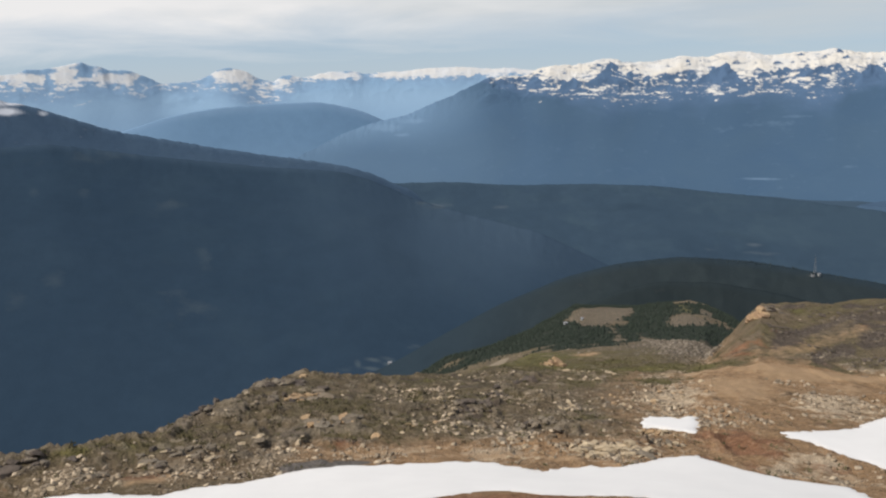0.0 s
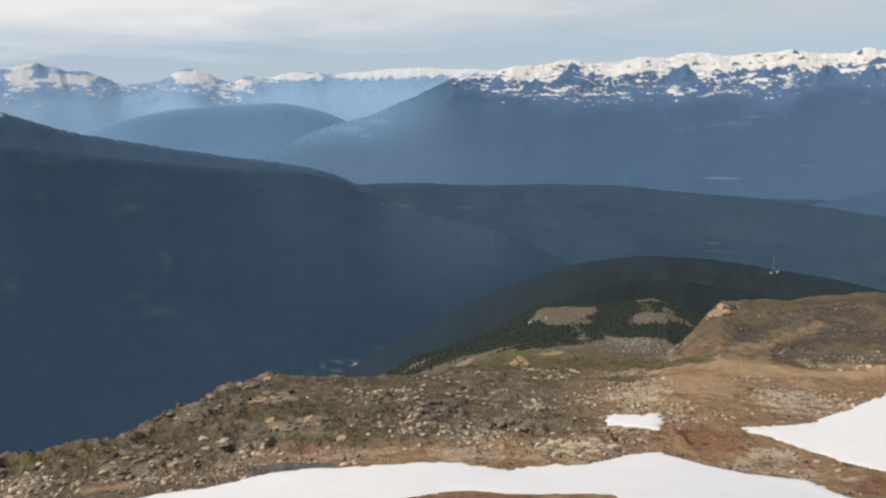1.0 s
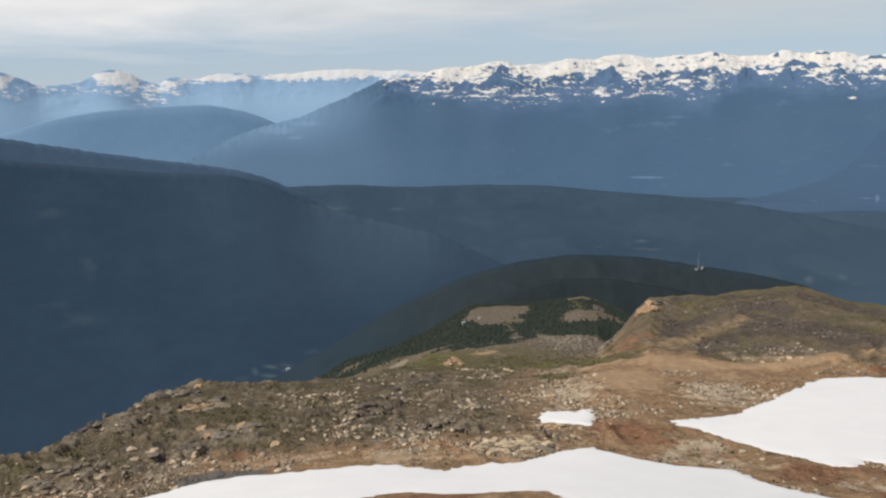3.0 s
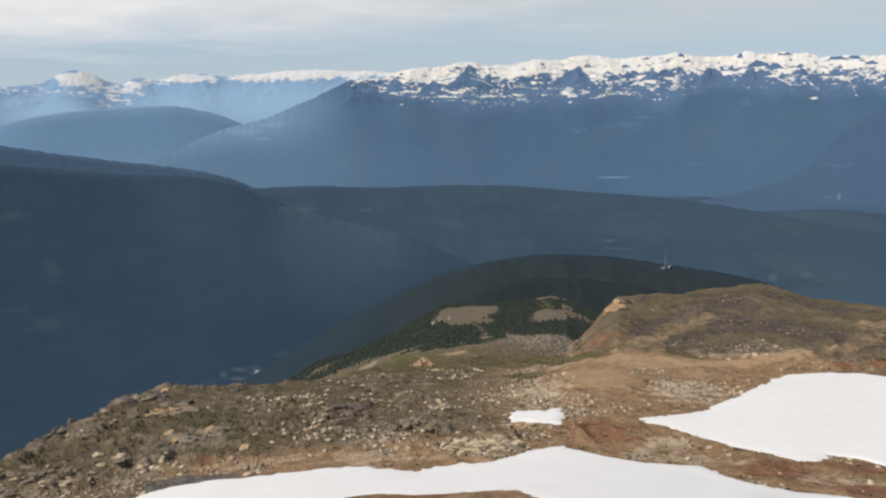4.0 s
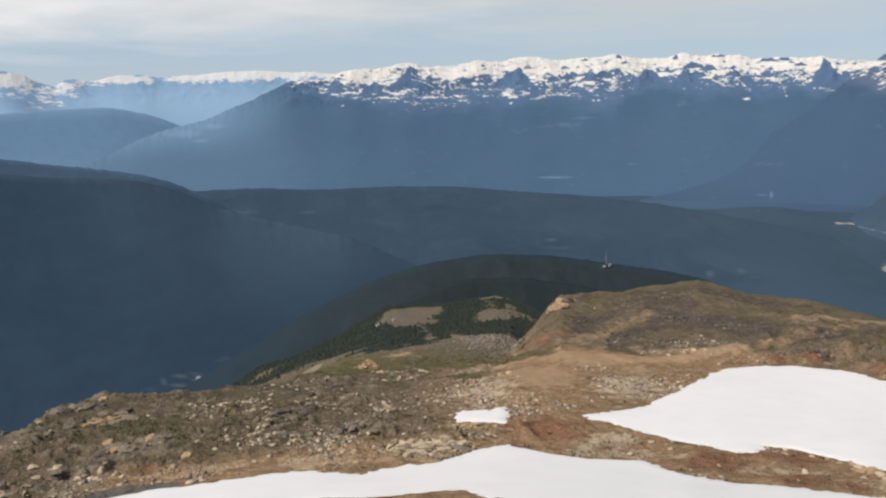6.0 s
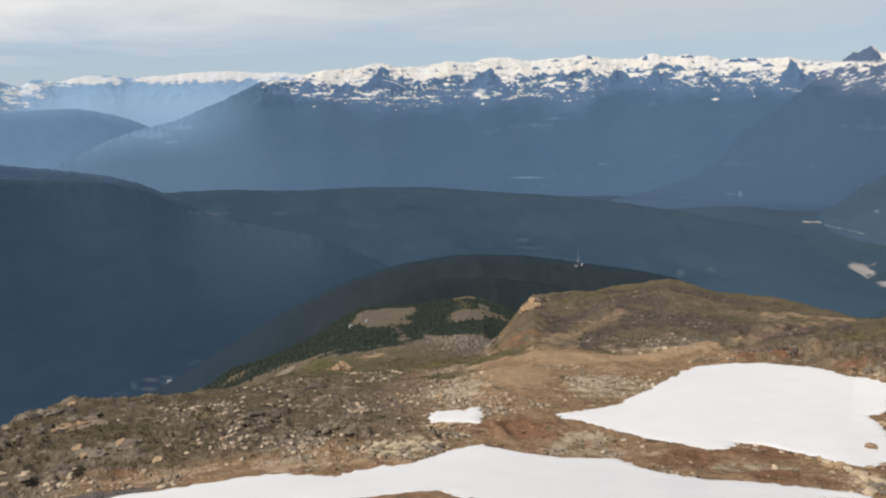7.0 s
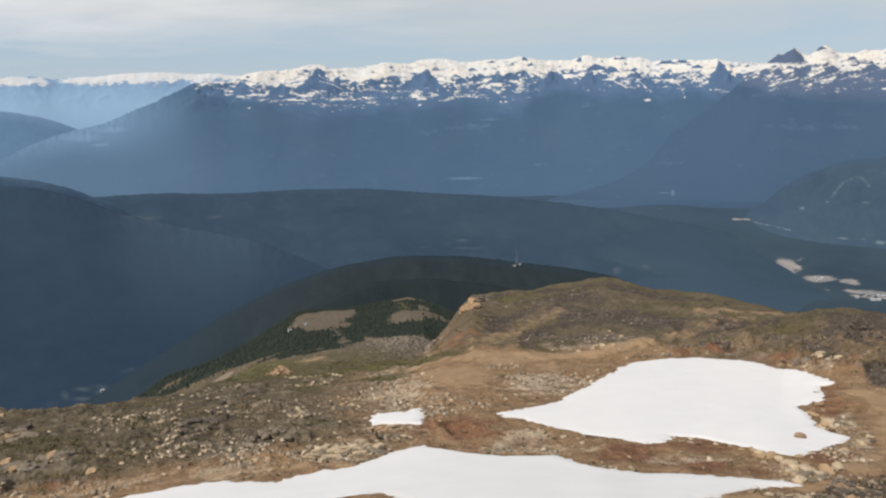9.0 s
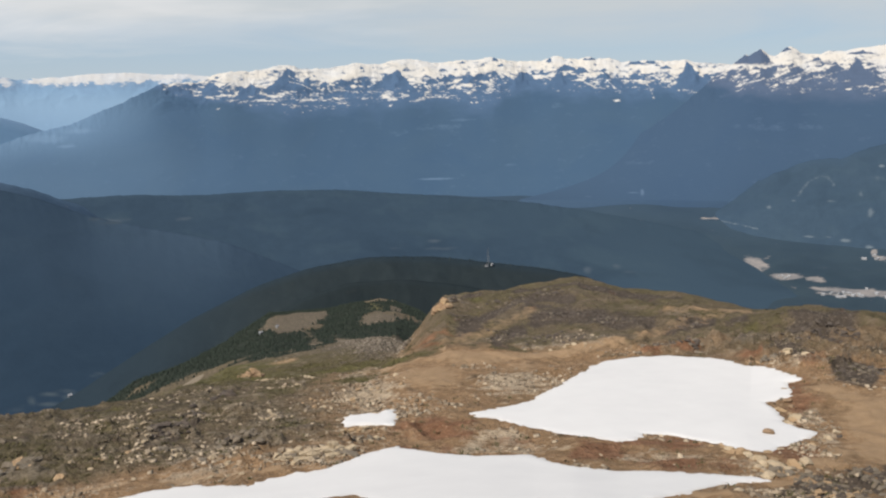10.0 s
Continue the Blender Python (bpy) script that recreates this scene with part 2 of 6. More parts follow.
def rock_material(name, a, b, stain, local=True):
    m = Mat(name, 0.9, 0.25)
    n1, n2, n3 = m.noise(1.1, 5, 0.6, local=local), m.noise(6, 5, 0.7, local=local), m.noise(2.2, 3, local=local, lo=0.5, hi=0.62)
    c = m.mix(n1, a, b)
    c = m.mix(m.math("MULTIPLY", m.random(), 0.5), c, stain)
    c = m.mix(m.math("MULTIPLY", n3, 0.45), c, tuple(0.45 * v for v in a))
    c = m.mix(m.math("MULTIPLY", n2, 0.35), c, tuple(0.5 * v for v in b))
    m.bump([(n1, 0.5), (n2, 0.3)], 0.25, 0.8)
    return m.done(c)


def plain_material(name, a, b, scale=3.0, rough=0.7, metal=0.0, spec=0.3, islands=False):
    m = Mat(name, rough, spec, metal)
    n1 = m.noise(scale, 4, 0.6)
    c = m.mix(n1, a, b)
    if islands:
        c = m.mix(m.math("MULTIPLY", m.island(), 0.6), c, tuple(1.4 * v for v in b))
    m.bump([(n1, 1.0)], 0.02, 0.4)
    return m.done(c)


GROUND = ground_material()
SNOW = snow_material()
# ---- the lie of the land ----
def lattice(ix, iy, seed):
    h = (ix.astype(np.int64) * 374761393 + iy.astype(np.int64) * 668265263 + seed * 974711) & 0xFFFFFFFF
    h = ((h ^ (h >> 13)) * 1274126177) & 0xFFFFFFFF
    return ((h ^ (h >> 16)) & 0xFFFFFF) / float(0xFFFFFF) * 2 - 1


def value_noise(x, y, seed=0):
    ix, iy = np.floor(x), np.floor(y)
    fx, fy = x - ix, y - iy
    fx, fy = fx * fx * fx * (fx * (fx * 6 - 15) + 10), fy * fy * fy * (fy * (fy * 6 - 15) + 10)
    a, b = lattice(ix, iy, seed), lattice(ix + 1, iy, seed)
    c, d = lattice(ix, iy + 1, seed), lattice(ix + 1, iy + 1, seed)
    return (a + (b - a) * fx) * (1 - fy) + (c + (d - c) * fx) * fy


def fbm(x, y, octaves=4, seed=0, gain=0.5):
    total, amp, norm = 0.0, 1.0, 0.0
    for k in range(octaves):
        ca, sa = math.cos(0.7 * k), math.sin(0.7 * k)
        total = total + amp * value_noise((x * ca - y * sa) * 2 ** k, (x * sa + y * ca) * 2 ** k, seed + 17 * k)
        norm += amp
        amp *= gain
    return total / norm


def ridged(x, y, octaves=4, seed=0):
    total, amp, norm = 0.0, 1.0, 0.0
    for k in range(octaves):
        total = total + amp * (1 - 2 * np.abs(value_noise(x * 2 ** k + 3.1 * k, y * 2 ** k - 1.7 * k, seed + 13 * k)))
        norm += amp
        amp *= 0.5
    return total / norm


def smooth(a, b, x):
    t = np.clip((x - a) / (b - a), 0, 1)
    return t * t * (3 - 2 * t)


# The summit's slopes, heading by heading (degrees clockwise from +y): pairs of distance and angle below the eye.
SLOPES = {
    -180: (45, 26, 58, 26, 72, 26, 95, 26, 118, 26, 168, 27, 210, 28, 450, 30, 1000, 32),
    -100: (45, 27, 58, 26, 72, 26, 95, 26, 118, 27, 168, 30, 250, 33, 450, 35, 1000, 32),
    -40: (45, 27.7, 56, 25.2, 64, 23.4, 70, 21.95, 90, 27, 140, 33, 250, 36, 450, 37, 1000, 32),
    -30: (45, 27.7, 56, 25.2, 64, 23.4, 70, 21.95, 90, 27, 140, 33, 250, 36, 450, 37, 1000, 32),
    -25: (45, 27.7, 56, 25.2, 64, 23.4, 71, 22.02, 90, 26, 140, 32, 250, 35, 450, 36, 1000, 32),
    -20: (45, 27.7, 56, 25.6, 64, 23.8, 74, 21.75, 90, 26, 140, 32, 250, 35, 450, 36, 1000, 32),
    -17: (45, 27.7, 57, 25.5, 66, 23.5, 80, 21.08, 100, 24, 150, 30, 250, 33, 450, 35, 1000, 32),
    -13: (45, 27.7, 58, 25.4, 70, 23.0, 92, 19.5, 115, 22, 160, 28, 250, 32, 450, 34, 1000, 32),
    -9: (45, 27.7, 58, 25.4, 70, 23.0, 98, 19.05, 120, 21, 170, 26, 260, 30, 450, 32, 1000, 32),
    -4: (45, 27.7, 58, 25.4, 72, 23.0, 102, 19.56, 130, 20.5, 190, 22, 450, 23, 750, 20.7, 1000, 27),
    0: (45, 27.6, 58, 25.4, 72, 23.0, 104, 19.68, 135, 20.0, 190, 20.6, 420, 20.6, 760, 18.65, 1000, 23),
    3: (45, 27.6, 58, 25.4, 72, 23.0, 100, 20.0, 140, 19.0, 190, 19.6, 420, 19.3, 780, 17.9, 1000, 21),
    6: (45, 27.6, 58, 25.4, 72, 23.0, 100, 20.2, 140, 18.8, 200, 18.3, 420, 18.3, 820, 16.75, 1000, 19),
    9: (45, 27.6, 58, 25.4, 72, 22.9, 100, 20.2, 135, 19.1, 200, 18.3, 450, 17.4, 900, 15.05, 1000, 16.5),
    13: (45, 27.6, 58, 25.3, 72, 22.9, 98, 20.2, 130, 18.9, 200, 18.0, 480, 16.9, 920, 15.0, 1000, 16),
    16.5: (45, 27.6, 58, 25.3, 72, 22.9, 95, 20.2, 125, 18.7, 190, 17.8, 480, 16.6, 940, 14.5, 1000, 15.8),
    17.6: (45, 27.6, 58, 25.3, 72, 22.9, 95, 20.0, 122, 18.4, 150, 18.4, 480, 16.6, 940, 14.75, 1000, 16),
    19.2: (45, 27.6, 58, 25.3, 72, 22.9, 95, 20.0, 120, 18.2, 150, 16.5, 300, 19.0, 940, 15.5, 1000, 16.5),
    20.3: (45, 27.6, 58, 25.3, 72, 22.9, 95, 19.9, 120, 18.0, 150, 15.2, 250, 18.5, 940, 16.5, 1000, 17.5),
    21: (45, 27.6, 58, 25.3, 72, 22.9, 95, 19.9, 120, 17.8, 155, 14.4, 220, 17.5, 940, 17, 1000, 18),
    23: (45, 27.6, 58, 25.3, 72, 22.9, 95, 19.8, 120, 17.9, 160, 14.25, 200, 15.5, 500, 18, 1000, 19.0),
    27: (45, 27.6, 58, 25.3, 72, 22.9, 95, 19.8, 118, 18.1, 168, 13.7, 210, 15, 450, 19, 1000, 21.0),
    30: (45, 27.5, 58, 25.2, 72, 22.8, 95, 19.7, 118, 18.0, 170, 13.12, 210, 14.5, 450, 20, 1000, 24.0),
    33: (45, 27.5, 58, 25.2, 72, 22.7, 95, 19.6, 116, 17.9, 168, 13.85, 210, 15.5, 450, 22, 1000, 26.0),
    37: (45, 27.4, 58, 25.0, 72, 22.6, 95, 19.5, 114, 17.7, 165, 13.95, 210, 16, 450, 24, 1000, 28.0),
    41.5: (45, 27.3, 58, 24.8, 72, 22.3, 95, 19.3, 112, 17.4, 150, 14.7, 200, 17, 450, 25, 1000, 29.0),
    45: (45, 27.3, 58, 24.7, 72, 22.2, 92, 19.0, 106, 17.0, 135, 14.4, 180, 17, 450, 25, 1000, 30.0),
    50: (45, 27.2, 58, 24.6, 72, 22.0, 90, 19.0, 105, 17.0, 130, 14.35, 180, 17, 450, 25, 1000, 30.0),
    100: (45, 26, 58, 25, 72, 24, 95, 23, 118, 22, 168, 23, 210, 24, 450, 28, 1000, 31.0),
    180: (45, 26, 58, 26, 72, 26, 95, 26, 118, 26, 168, 27, 210, 28, 450, 30, 1000, 32),
}
VALLEY_Z = -650.0


def station_table(az):
    """Distances and heights along each heading, ready for interpolation: arrays of shape (stations, headings)."""
    keys = sorted(SLOPES)
    rows = np.array([SLOPES[k] for k in keys], float)
    rr, dd = rows[:, 0::2], rows[:, 1::2]
    n = rr.shape[1]
    R = np.array([np.interp(az, keys, rr[:, k]) for k in range(n)])
    D = np.array([np.interp(az, keys, dd[:, k]) for k in range(n)])
    Z = EYE_Z - R * np.tan(np.radians(D))
    one = np.ones_like(az)
    R = np.vstack([0 * one, 3 * one, 20 * one, R, 1400 * one, 2600 * one, 4100 * one, 5200 * one])
    Z = np.vstack([0 * one, -0.4 * one, -12.5 * one, Z, VALLEY_Z * one, VALLEY_Z * one, -480 * one, -470 * one])
    return R, Z


def plan(pairs):
    a, r = np.radians(np.array(pairs[0::2], float)), np.array(pairs[1::2], float)
    return np.stack([r * np.sin(a), r * np.cos(a)], axis=-1)


def inside_distance(px, py, poly):
    """Distance to the outline: positive inside."""
    best = np.full(px.shape, 1e9)
    odd = np.zeros(px.shape, bool)
    for (x0, y0), (x1, y1) in zip(poly, np.roll(poly, -1, axis=0)):
        dx, dy = x1 - x0, y1 - y0
        u = np.clip(((px - x0) * dx + (py - y0) * dy) / (dx * dx + dy * dy + 1e-9), 0, 1)
        best = np.minimum(best, np.hypot(px - x0 - u * dx, py - y0 - u * dy))
        cross = ((y0 > py) != (y1 > py)) & (px < (x1 - x0) * (py - y0) / (y1 - y0 + 1e-12) + x0)
        odd ^= cross
    return np.where(odd, best, -best)


LOWER_SNOW = (-34, 60, -28.5, 60.6, -24.9, 59.1, -20.1, 56.5, -18.2, 57.1, -13.7, 57.4, -11.7, 58.6, -7.7, 59.8, -3.7, 59.1, -0.3, 59.5, 3.2, 59.1, 6.4, 56.0,
              8.4, 57.6, 10.4, 58.1, 12.3, 58.4, 14.2, 61.3, 16.1, 64.2, 17.4, 65.1, 18.9, 63.4, 21.3, 61.6, 23.3, 61.0, 26.9, 61.5, 28.5, 58.5, 31.3, 56.7,
              35.2, 56.9, 39, 56.9, 41.9, 57.4, 43.3, 56.9, 41.9, 56.1, 40.4, 54.9, 37.1, 49.8, 35.6, 47.8, 33, 45, 16, 45, 14.2, 49.0, 12.4, 48.5, 8.4, 47.4, 4.4, 48.6, 2.3, 48.3, -1, 46.6, -6, 45, -34, 45)
UPPER_SNOW = (22.7, 77.6, 23.3, 78.2, 24.9, 80.1, 26.9, 82.8, 27.7, 86.0, 28.9, 90.2, 29.7, 94.7, 31.2, 106, 32, 110.5, 33.9, 111.8, 36.1, 112.5, 39.4, 108.9, 40.8, 105.4, 42.9, 101,
              43.4, 98.4, 44.7, 94.5, 43.6, 94.1, 44, 88.2, 43.3, 87.1, 42.6, 85.3, 43.2, 81.4, 43.6, 77.6, 44.8, 75.2, 45.6, 74.5, 45.2, 72.2, 44.2, 69.1, 42.5, 65.5, 41.1, 65.5,
              40, 67, 38.1, 68.7, 36.3, 70.4, 34.7, 69.8, 34, 67.5, 32.5, 67.1, 31.3, 68.2, 29.3, 68.9, 28.1, 70.5, 26.5, 71.9, 25.3, 74, 24.5, 75.4, 23.3, 75.7)
SMALL_SNOW = (13.5, 76.2, 13.7, 78.6, 14.3, 79.6, 15.6, 80.3, 16.1, 79.4, 16.4, 80.8, 17.2, 81.0, 17.35, 77, 17.2, 73.6, 16.6, 73.4, 15.9, 74.2, 15.0, 75.0, 13.8, 75.0)
SNOW_GRID = np.meshgrid(np.arange(-62, 90, 0.5), np.arange(24, 112, 0.5))
SNOW_DEPTH = np.max([inside_distance(SNOW_GRID[0], SNOW_GRID[1], plan(o)) for o in (LOWER_SNOW, UPPER_SNOW, SMALL_SNOW)], axis=0)


def under_snow(x, y, lo=-1.6, hi=0.6):
    """1 well inside a snow patch, 0 outside."""
    u, v = np.clip((x + 62) / 0.5, 0, SNOW_DEPTH.shape[1] - 1.001), np.clip((y - 24) / 0.5, 0, SNOW_DEPTH.shape[0] - 1.001)
    i, j = u.astype(int), v.astype(int)
    fx, fy = u - i, v - j
    d = (SNOW_DEPTH[j, i] * (1 - fx) + SNOW_DEPTH[j, i + 1] * fx) * (1 - fy) + (SNOW_DEPTH[j + 1, i] * (1 - fx) + SNOW_DEPTH[j + 1, i + 1] * fx) * fy
    return smooth(lo, hi, d)


def ledges(az, r):
    """Where bedrock breaks through the turf of the slope, 0 to 1."""
    x, y = r * np.sin(np.radians(az)), r * np.cos(np.radians(az))
    f = 0.62 * ridged(x / 3.6 + 0.4 * fbm(x / 2, y / 2, 2, 512), y / 2.2, 4, 510) + 0.5 * fbm(x / 10, y / 10, 3, 511) + 0.16 * fbm(x / 0.8, y / 0.8, 3, 513)
    rough = smooth(19, 13, az) * smooth(61.5, 65, r) * (1 - smooth(108, 128, r)) + smooth(38, 41, az) * smooth(96, 101, r) * (1 - smooth(118, 130, r))
    rough = rough * (1 - under_snow(x, y, -3.0, -0.7)) * (1 - 0.8 * np.clip(blobs(az, r, TRACK) + blobs(az, r, WET), 0, 1))
    return smooth(0.22, 0.62, f) * np.clip(rough, 0, 1)


def ground_height(az, r, detail=True):
    """Height of the ground at headings az (degrees) and distances r; arrays of one shape."""
    az, r = np.asarray(az, float), np.asarray(r, float)
    shape = az.shape
    a, d = az.ravel(), r.ravel()
    R, Z = station_table(a)
    slope = np.diff(Z, axis=0) / np.diff(R, axis=0)
    tang = np.zeros_like(R)
    # a monotone cubic along each heading
    s0, s1 = slope[:-1], slope[1:]
    with np.errstate(divide="ignore", invalid="ignore"):
        har = np.where(s0 * s1 > 0, 2 * s0 * s1 / (s0 + s1), 0.0)
    tang[1:-1], tang[0], tang[-1] = har, slope[0], slope[-1]
    k = np.clip((d[None, :] >= R).sum(axis=0) - 1, 0, len(R) - 2)
    col = np.arange(len(a))
    r0, r1, z0, z1, t0, t1 = R[k, col], R[k + 1, col], Z[k, col], Z[k + 1, col], tang[k, col], tang[k + 1, col]
    h = r1 - r0
    u = np.clip((d - r0) / h, 0, 1)
    z = ((2 * u ** 3 - 3 * u ** 2 + 1) * z0 + (u ** 3 - 2 * u ** 2 + u) * h * t0 + (-2 * u ** 3 + 3 * u ** 2) * z1 + (u ** 3 - u ** 2) * h * t1)
    if detail:
        x, y = d * np.sin(np.radians(a)), d * np.cos(np.radians(a))
        hump = smooth(112, 135, d) * (1 - smooth(170, 260, d)) * smooth(17, 21, a)
        near = (1 - 0.6 * hump) * smooth(6, 40, d) * (1 - smooth(140, 330, d)) * (1 - under_snow(x, y))
        z = z + near * (0.42 * fbm(x / 11, y / 11, 4, 5) + 0.46 * ridged(x / 6 + 7, y / 6, 4, 9) - 0.18)
        crag = smooth(0.0, 0.5, fbm(x / 17, y / 17, 3, 6)) * near
        z = z + crag * (0.62 * ridged(x / 2.7, y / 3.3 + 5, 3, 12) - 0.1)
        rock = ledges(a, d)
        z = z + rock * (0.5 + 0.35 * ridged(x / 1.3, y / 0.9, 3, 515) + 0.9 * smooth(38, 41, a))
        z = z + hump * (0.9 * ridged(x / 12, y / 15, 3, 23) + 0.14 * ridged(x / 4, y / 4, 3, 24) - 0.5)
        start = np.interp(a, (33, 38, 42, 46), (115, 113, 104, 97))
        bank = smooth(32, 35, a) * smooth(start, start + 5, d) * (1 - smooth(128, 150, d)) * (1 - smooth(60, 80, a))
        z = z + bank * (1.3 * ridged(x / 7 + 2, y / 7, 4, 61) + 0.6 * ridged(x / 2.4, y / 2.4, 3, 62) - 0.5)
        mid = smooth(160, 330, d) * (1 - smooth(900, 1300, d))
        z = z + mid * (2.6 * fbm(x / 55, y / 55, 4, 31) + 0.8 * fbm(x / 12, y / 12, 3, 37))
        far = smooth(900, 1700, d)
        z = z + far * (16 * fbm(x / 420, y / 420, 4, 41))
    return z.reshape(shape)


def on_ground(az, r, lift=0.0):
    """The point of the ground at one heading and distance."""
    z = float(ground_height(np.array([az]), np.array([r]))[0])
    return Vector((r * math.sin(radians(az)), r * math.cos(radians(az)), z + lift))
# ---- ground and ranges ----
def grid_object(name, X, Y, Z, material, attrs=(), closed=False):
    """A mesh from three arrays (rows, columns); closed joins the last column to the first."""
    rows, cols = X.shape
    me = bpy.data.meshes.new(name)
    idx = np.arange(rows * cols).reshape(rows, cols)
    nxt = np.roll(idx, -1, axis=1) if closed else idx[:, 1:]
    cur = idx if closed else idx[:, :-1]
    quads = np.stack([cur[:-1], nxt[:-1], nxt[1:], cur[1:]], axis=-1).reshape(-1, 4)[:, ::-1]
    me.vertices.add(rows * cols)
    me.vertices.foreach_set("co", np.stack([X, Y, Z], axis=-1).astype(np.float32).ravel())
    me.loops.add(quads.size)
    me.loops.foreach_set("vertex_index", quads.astype(np.int32).ravel())
    me.polygons.add(len(quads))
    me.polygons.foreach_set("loop_start", np.arange(0, quads.size, 4, dtype=np.int32))
    me.update(calc_edges=True)
    me.polygons.foreach_set("use_smooth", np.ones(len(quads), dtype=bool))
    for key, values in dict(attrs).items():
        layer = me.attributes.new(key, "FLOAT", "POINT")
        layer.data.foreach_set("value", np.broadcast_to(values, X.shape).astype(np.float32).ravel())
    me.materials.append(material)
    return new(name, me)


def blobs(az, r, spots):
    """Soft spots on the ground: heading, distance, half widths (degrees, metres), weight."""
    w = np.zeros_like(az)
    for a, d, wa, wd, k in spots:
        w = np.maximum(w, k * np.exp(-((az - a) / wa) ** 2 - ((r - d) / wd) ** 2))
    return w


def bands(az, r, lines):
    """Strips of ground: half width, weight, then heading and distance in turn. Ten metres count as one degree."""
    w = np.zeros_like(az)
    for half, k, *pts in lines:
        best = np.full(np.shape(az), 1e9)
        for a0, r0, a1, r1 in zip(pts[0:-2:2], pts[1:-2:2], pts[2::2], pts[3::2]):
            dx, dy = a1 - a0, (r1 - r0) * 0.1
            u = np.clip(((az - a0) * dx + (r - r0) * 0.1 * dy) / (dx * dx + dy * dy), 0, 1)
            best = np.minimum(best, np.hypot(az - a0 - u * dx, (r - r0) * 0.1 - u * dy))
        w = np.maximum(w, k * np.exp(-(best / half) ** 2))
    return w


BEDS = [(0.42, 1.0, 22.1, 132.5, 24.3, 143.5, 25.8, 151, 27.3, 157, 29.6, 153.5), (0.4, 0.75, 26.0, 147.5, 28.2, 149.5), (0.4, 1.0, 24.5, 127.5, 26.3, 131.5), (0.65, 1.0, 27.3, 139, 29, 142.5, 31.9, 138.5),
        (0.2, 0.9, 25.8, 164, 27.5, 167, 30.2, 168.5), (0.3, 0.8, 22.4, 161, 23.4, 163), (0.12, 0.7, 24.0, 117.4, 25.5, 115.5), (0.6, 0.95, 30.5, 139, 31.9, 138, 33.5, 137, 34.9, 135), (0.35, 0.9, 36.0, 131, 37.5, 135, 38.8, 137), (0.3, 0.8, 39.9, 136, 40.9, 139), (0.9, 1.1, 44.4, 129, 45.6, 125, 46.7, 127),
        (0.5, 0.8, 42.9, 116, 44.1, 110, 44.9, 105.5), (0.5, 0.9, 46.6, 99, 48.5, 97), (0.25, 0.75, 45.6, 54, 46.8, 56, 48.5, 59, 51, 62), (0.25, 0.75, 47, 53, 48.5, 55, 51, 58), (0.25, 0.7, 48, 51, 51, 54), (0.4, 0.8, 30.5, 166, 33.5, 162, 36.5, 160)]
WORN = [(0.5, 0.43, 20.8, 126, 22.7, 129, 25.1, 136.5, 27, 145), (0.4, 0.4, 33.6, 119.5, 34.4, 128.5, 35.8, 132, 37.7, 137.5, 39.4, 142.5, 41.1, 147), (0.35, 0.55, 35.9, 147.5, 38, 146, 41.1, 145)]
GRASS = [(-25.0, 68.9, 1.0, 0.8, 1), (-21.5, 69.2, 0.9, 1.1, 0.9), (-17.9, 72.6, 1.5, 2.5, 0.8), (-7.5, 79.8, 4.4, 7.6, 0.7), (-2.0, 87.2, 1.4, 7.3, 0.75), (-4.0, 71.7, 1.6, 3.2, 0.7),
    (2.4, 87.4, 2.4, 5.4, 0.65), (9.9, 78.6, 1.5, 4.3, 0.75), (9.5, 107.1, 2.3, 6.7, 0.95), (14.5, 105.9, 2.2, 4.4, 0.95), (12.2, 126.1, 3.4, 8.8, 1), (17.4, 122.6, 2.1, 5.4, 1),
    (-12.2, 76.7, 1.9, 2.3, 0.6), (-16.1, 68.3, 2.3, 1.7, 0.6)]
GRASS += [(5.6, 130.1, 2.0, 19.0, 0.7), (-1.9, 101.0, 2.4, 3.3, 0.9), (23.5, 147.9, 1.5, 2.8, 0.8), (30.6, 161.4, 1.4, 2.8, 0.7), (19.3, 121.6, 1.6, 2.6, 0.8), (41.4, 128.4, 1.0, 11.0, 0.9),
    (38.5, 143.2, 2.1, 5.1, 0.8), (36.0, 148.6, 1.4, 6.0, 0.7), (25.4, 121.6, 1.6, 1.6, 0.7), (29.3, 121.0, 1.5, 1.3, 0.7), (42.7, 132.3, 0.8, 4.9, 0.7), (11.9, 119.2, 1.2, 5.0, 0.7),
    (11.4, 156.6, 3.2, 20.7, 0.9), (15.3, 133.8, 3.2, 16.5, 0.9)]
GRASS += [(13.0, 127, 5.2, 8, 1.2), (9, 124, 3, 3, 0.9), (-24.5, 69.5, 2.5, 1.0, 1.1), (8.3, 358.7, 1.6, 121.3, 0.7), (23.1, 154.2, 1.0, 3.5, 0.8), (28.0, 163.2, 1.5, 3.6, 0.8), (25.4, 161.4, 0.8, 2.6, 0.7)]
RED = [(25.0, 67.2, 2.0, 2.0, 0.5), (40.7, 60.2, 2.1, 2.2, 0.6), (19.4, 73.4, 2.0, 4.1, 1), (20.8, 70.3, 1.4, 3.0, 0.9), (18.0, 65.0, 0.9, 2.3, 0.8), (31.7, 63.7, 1.9, 3.6, 1),
    (37.0, 67.7, 2.6, 2.5, 0.9), (36.3, 60.2, 3.0, 2.7, 0.7), (44.9, 67.0, 1.3, 2.2, 0.9), (44.0, 90.2, 1.3, 2.7, 0.8), (44.7, 84.4, 1.2, 2.9, 0.7), (35.1, 117.6, 0.8, 2.7, 0.9),
    (37.3, 117.4, 0.9, 2.7, 0.9), (41.5, 109.9, 1.0, 2.9, 0.8)]
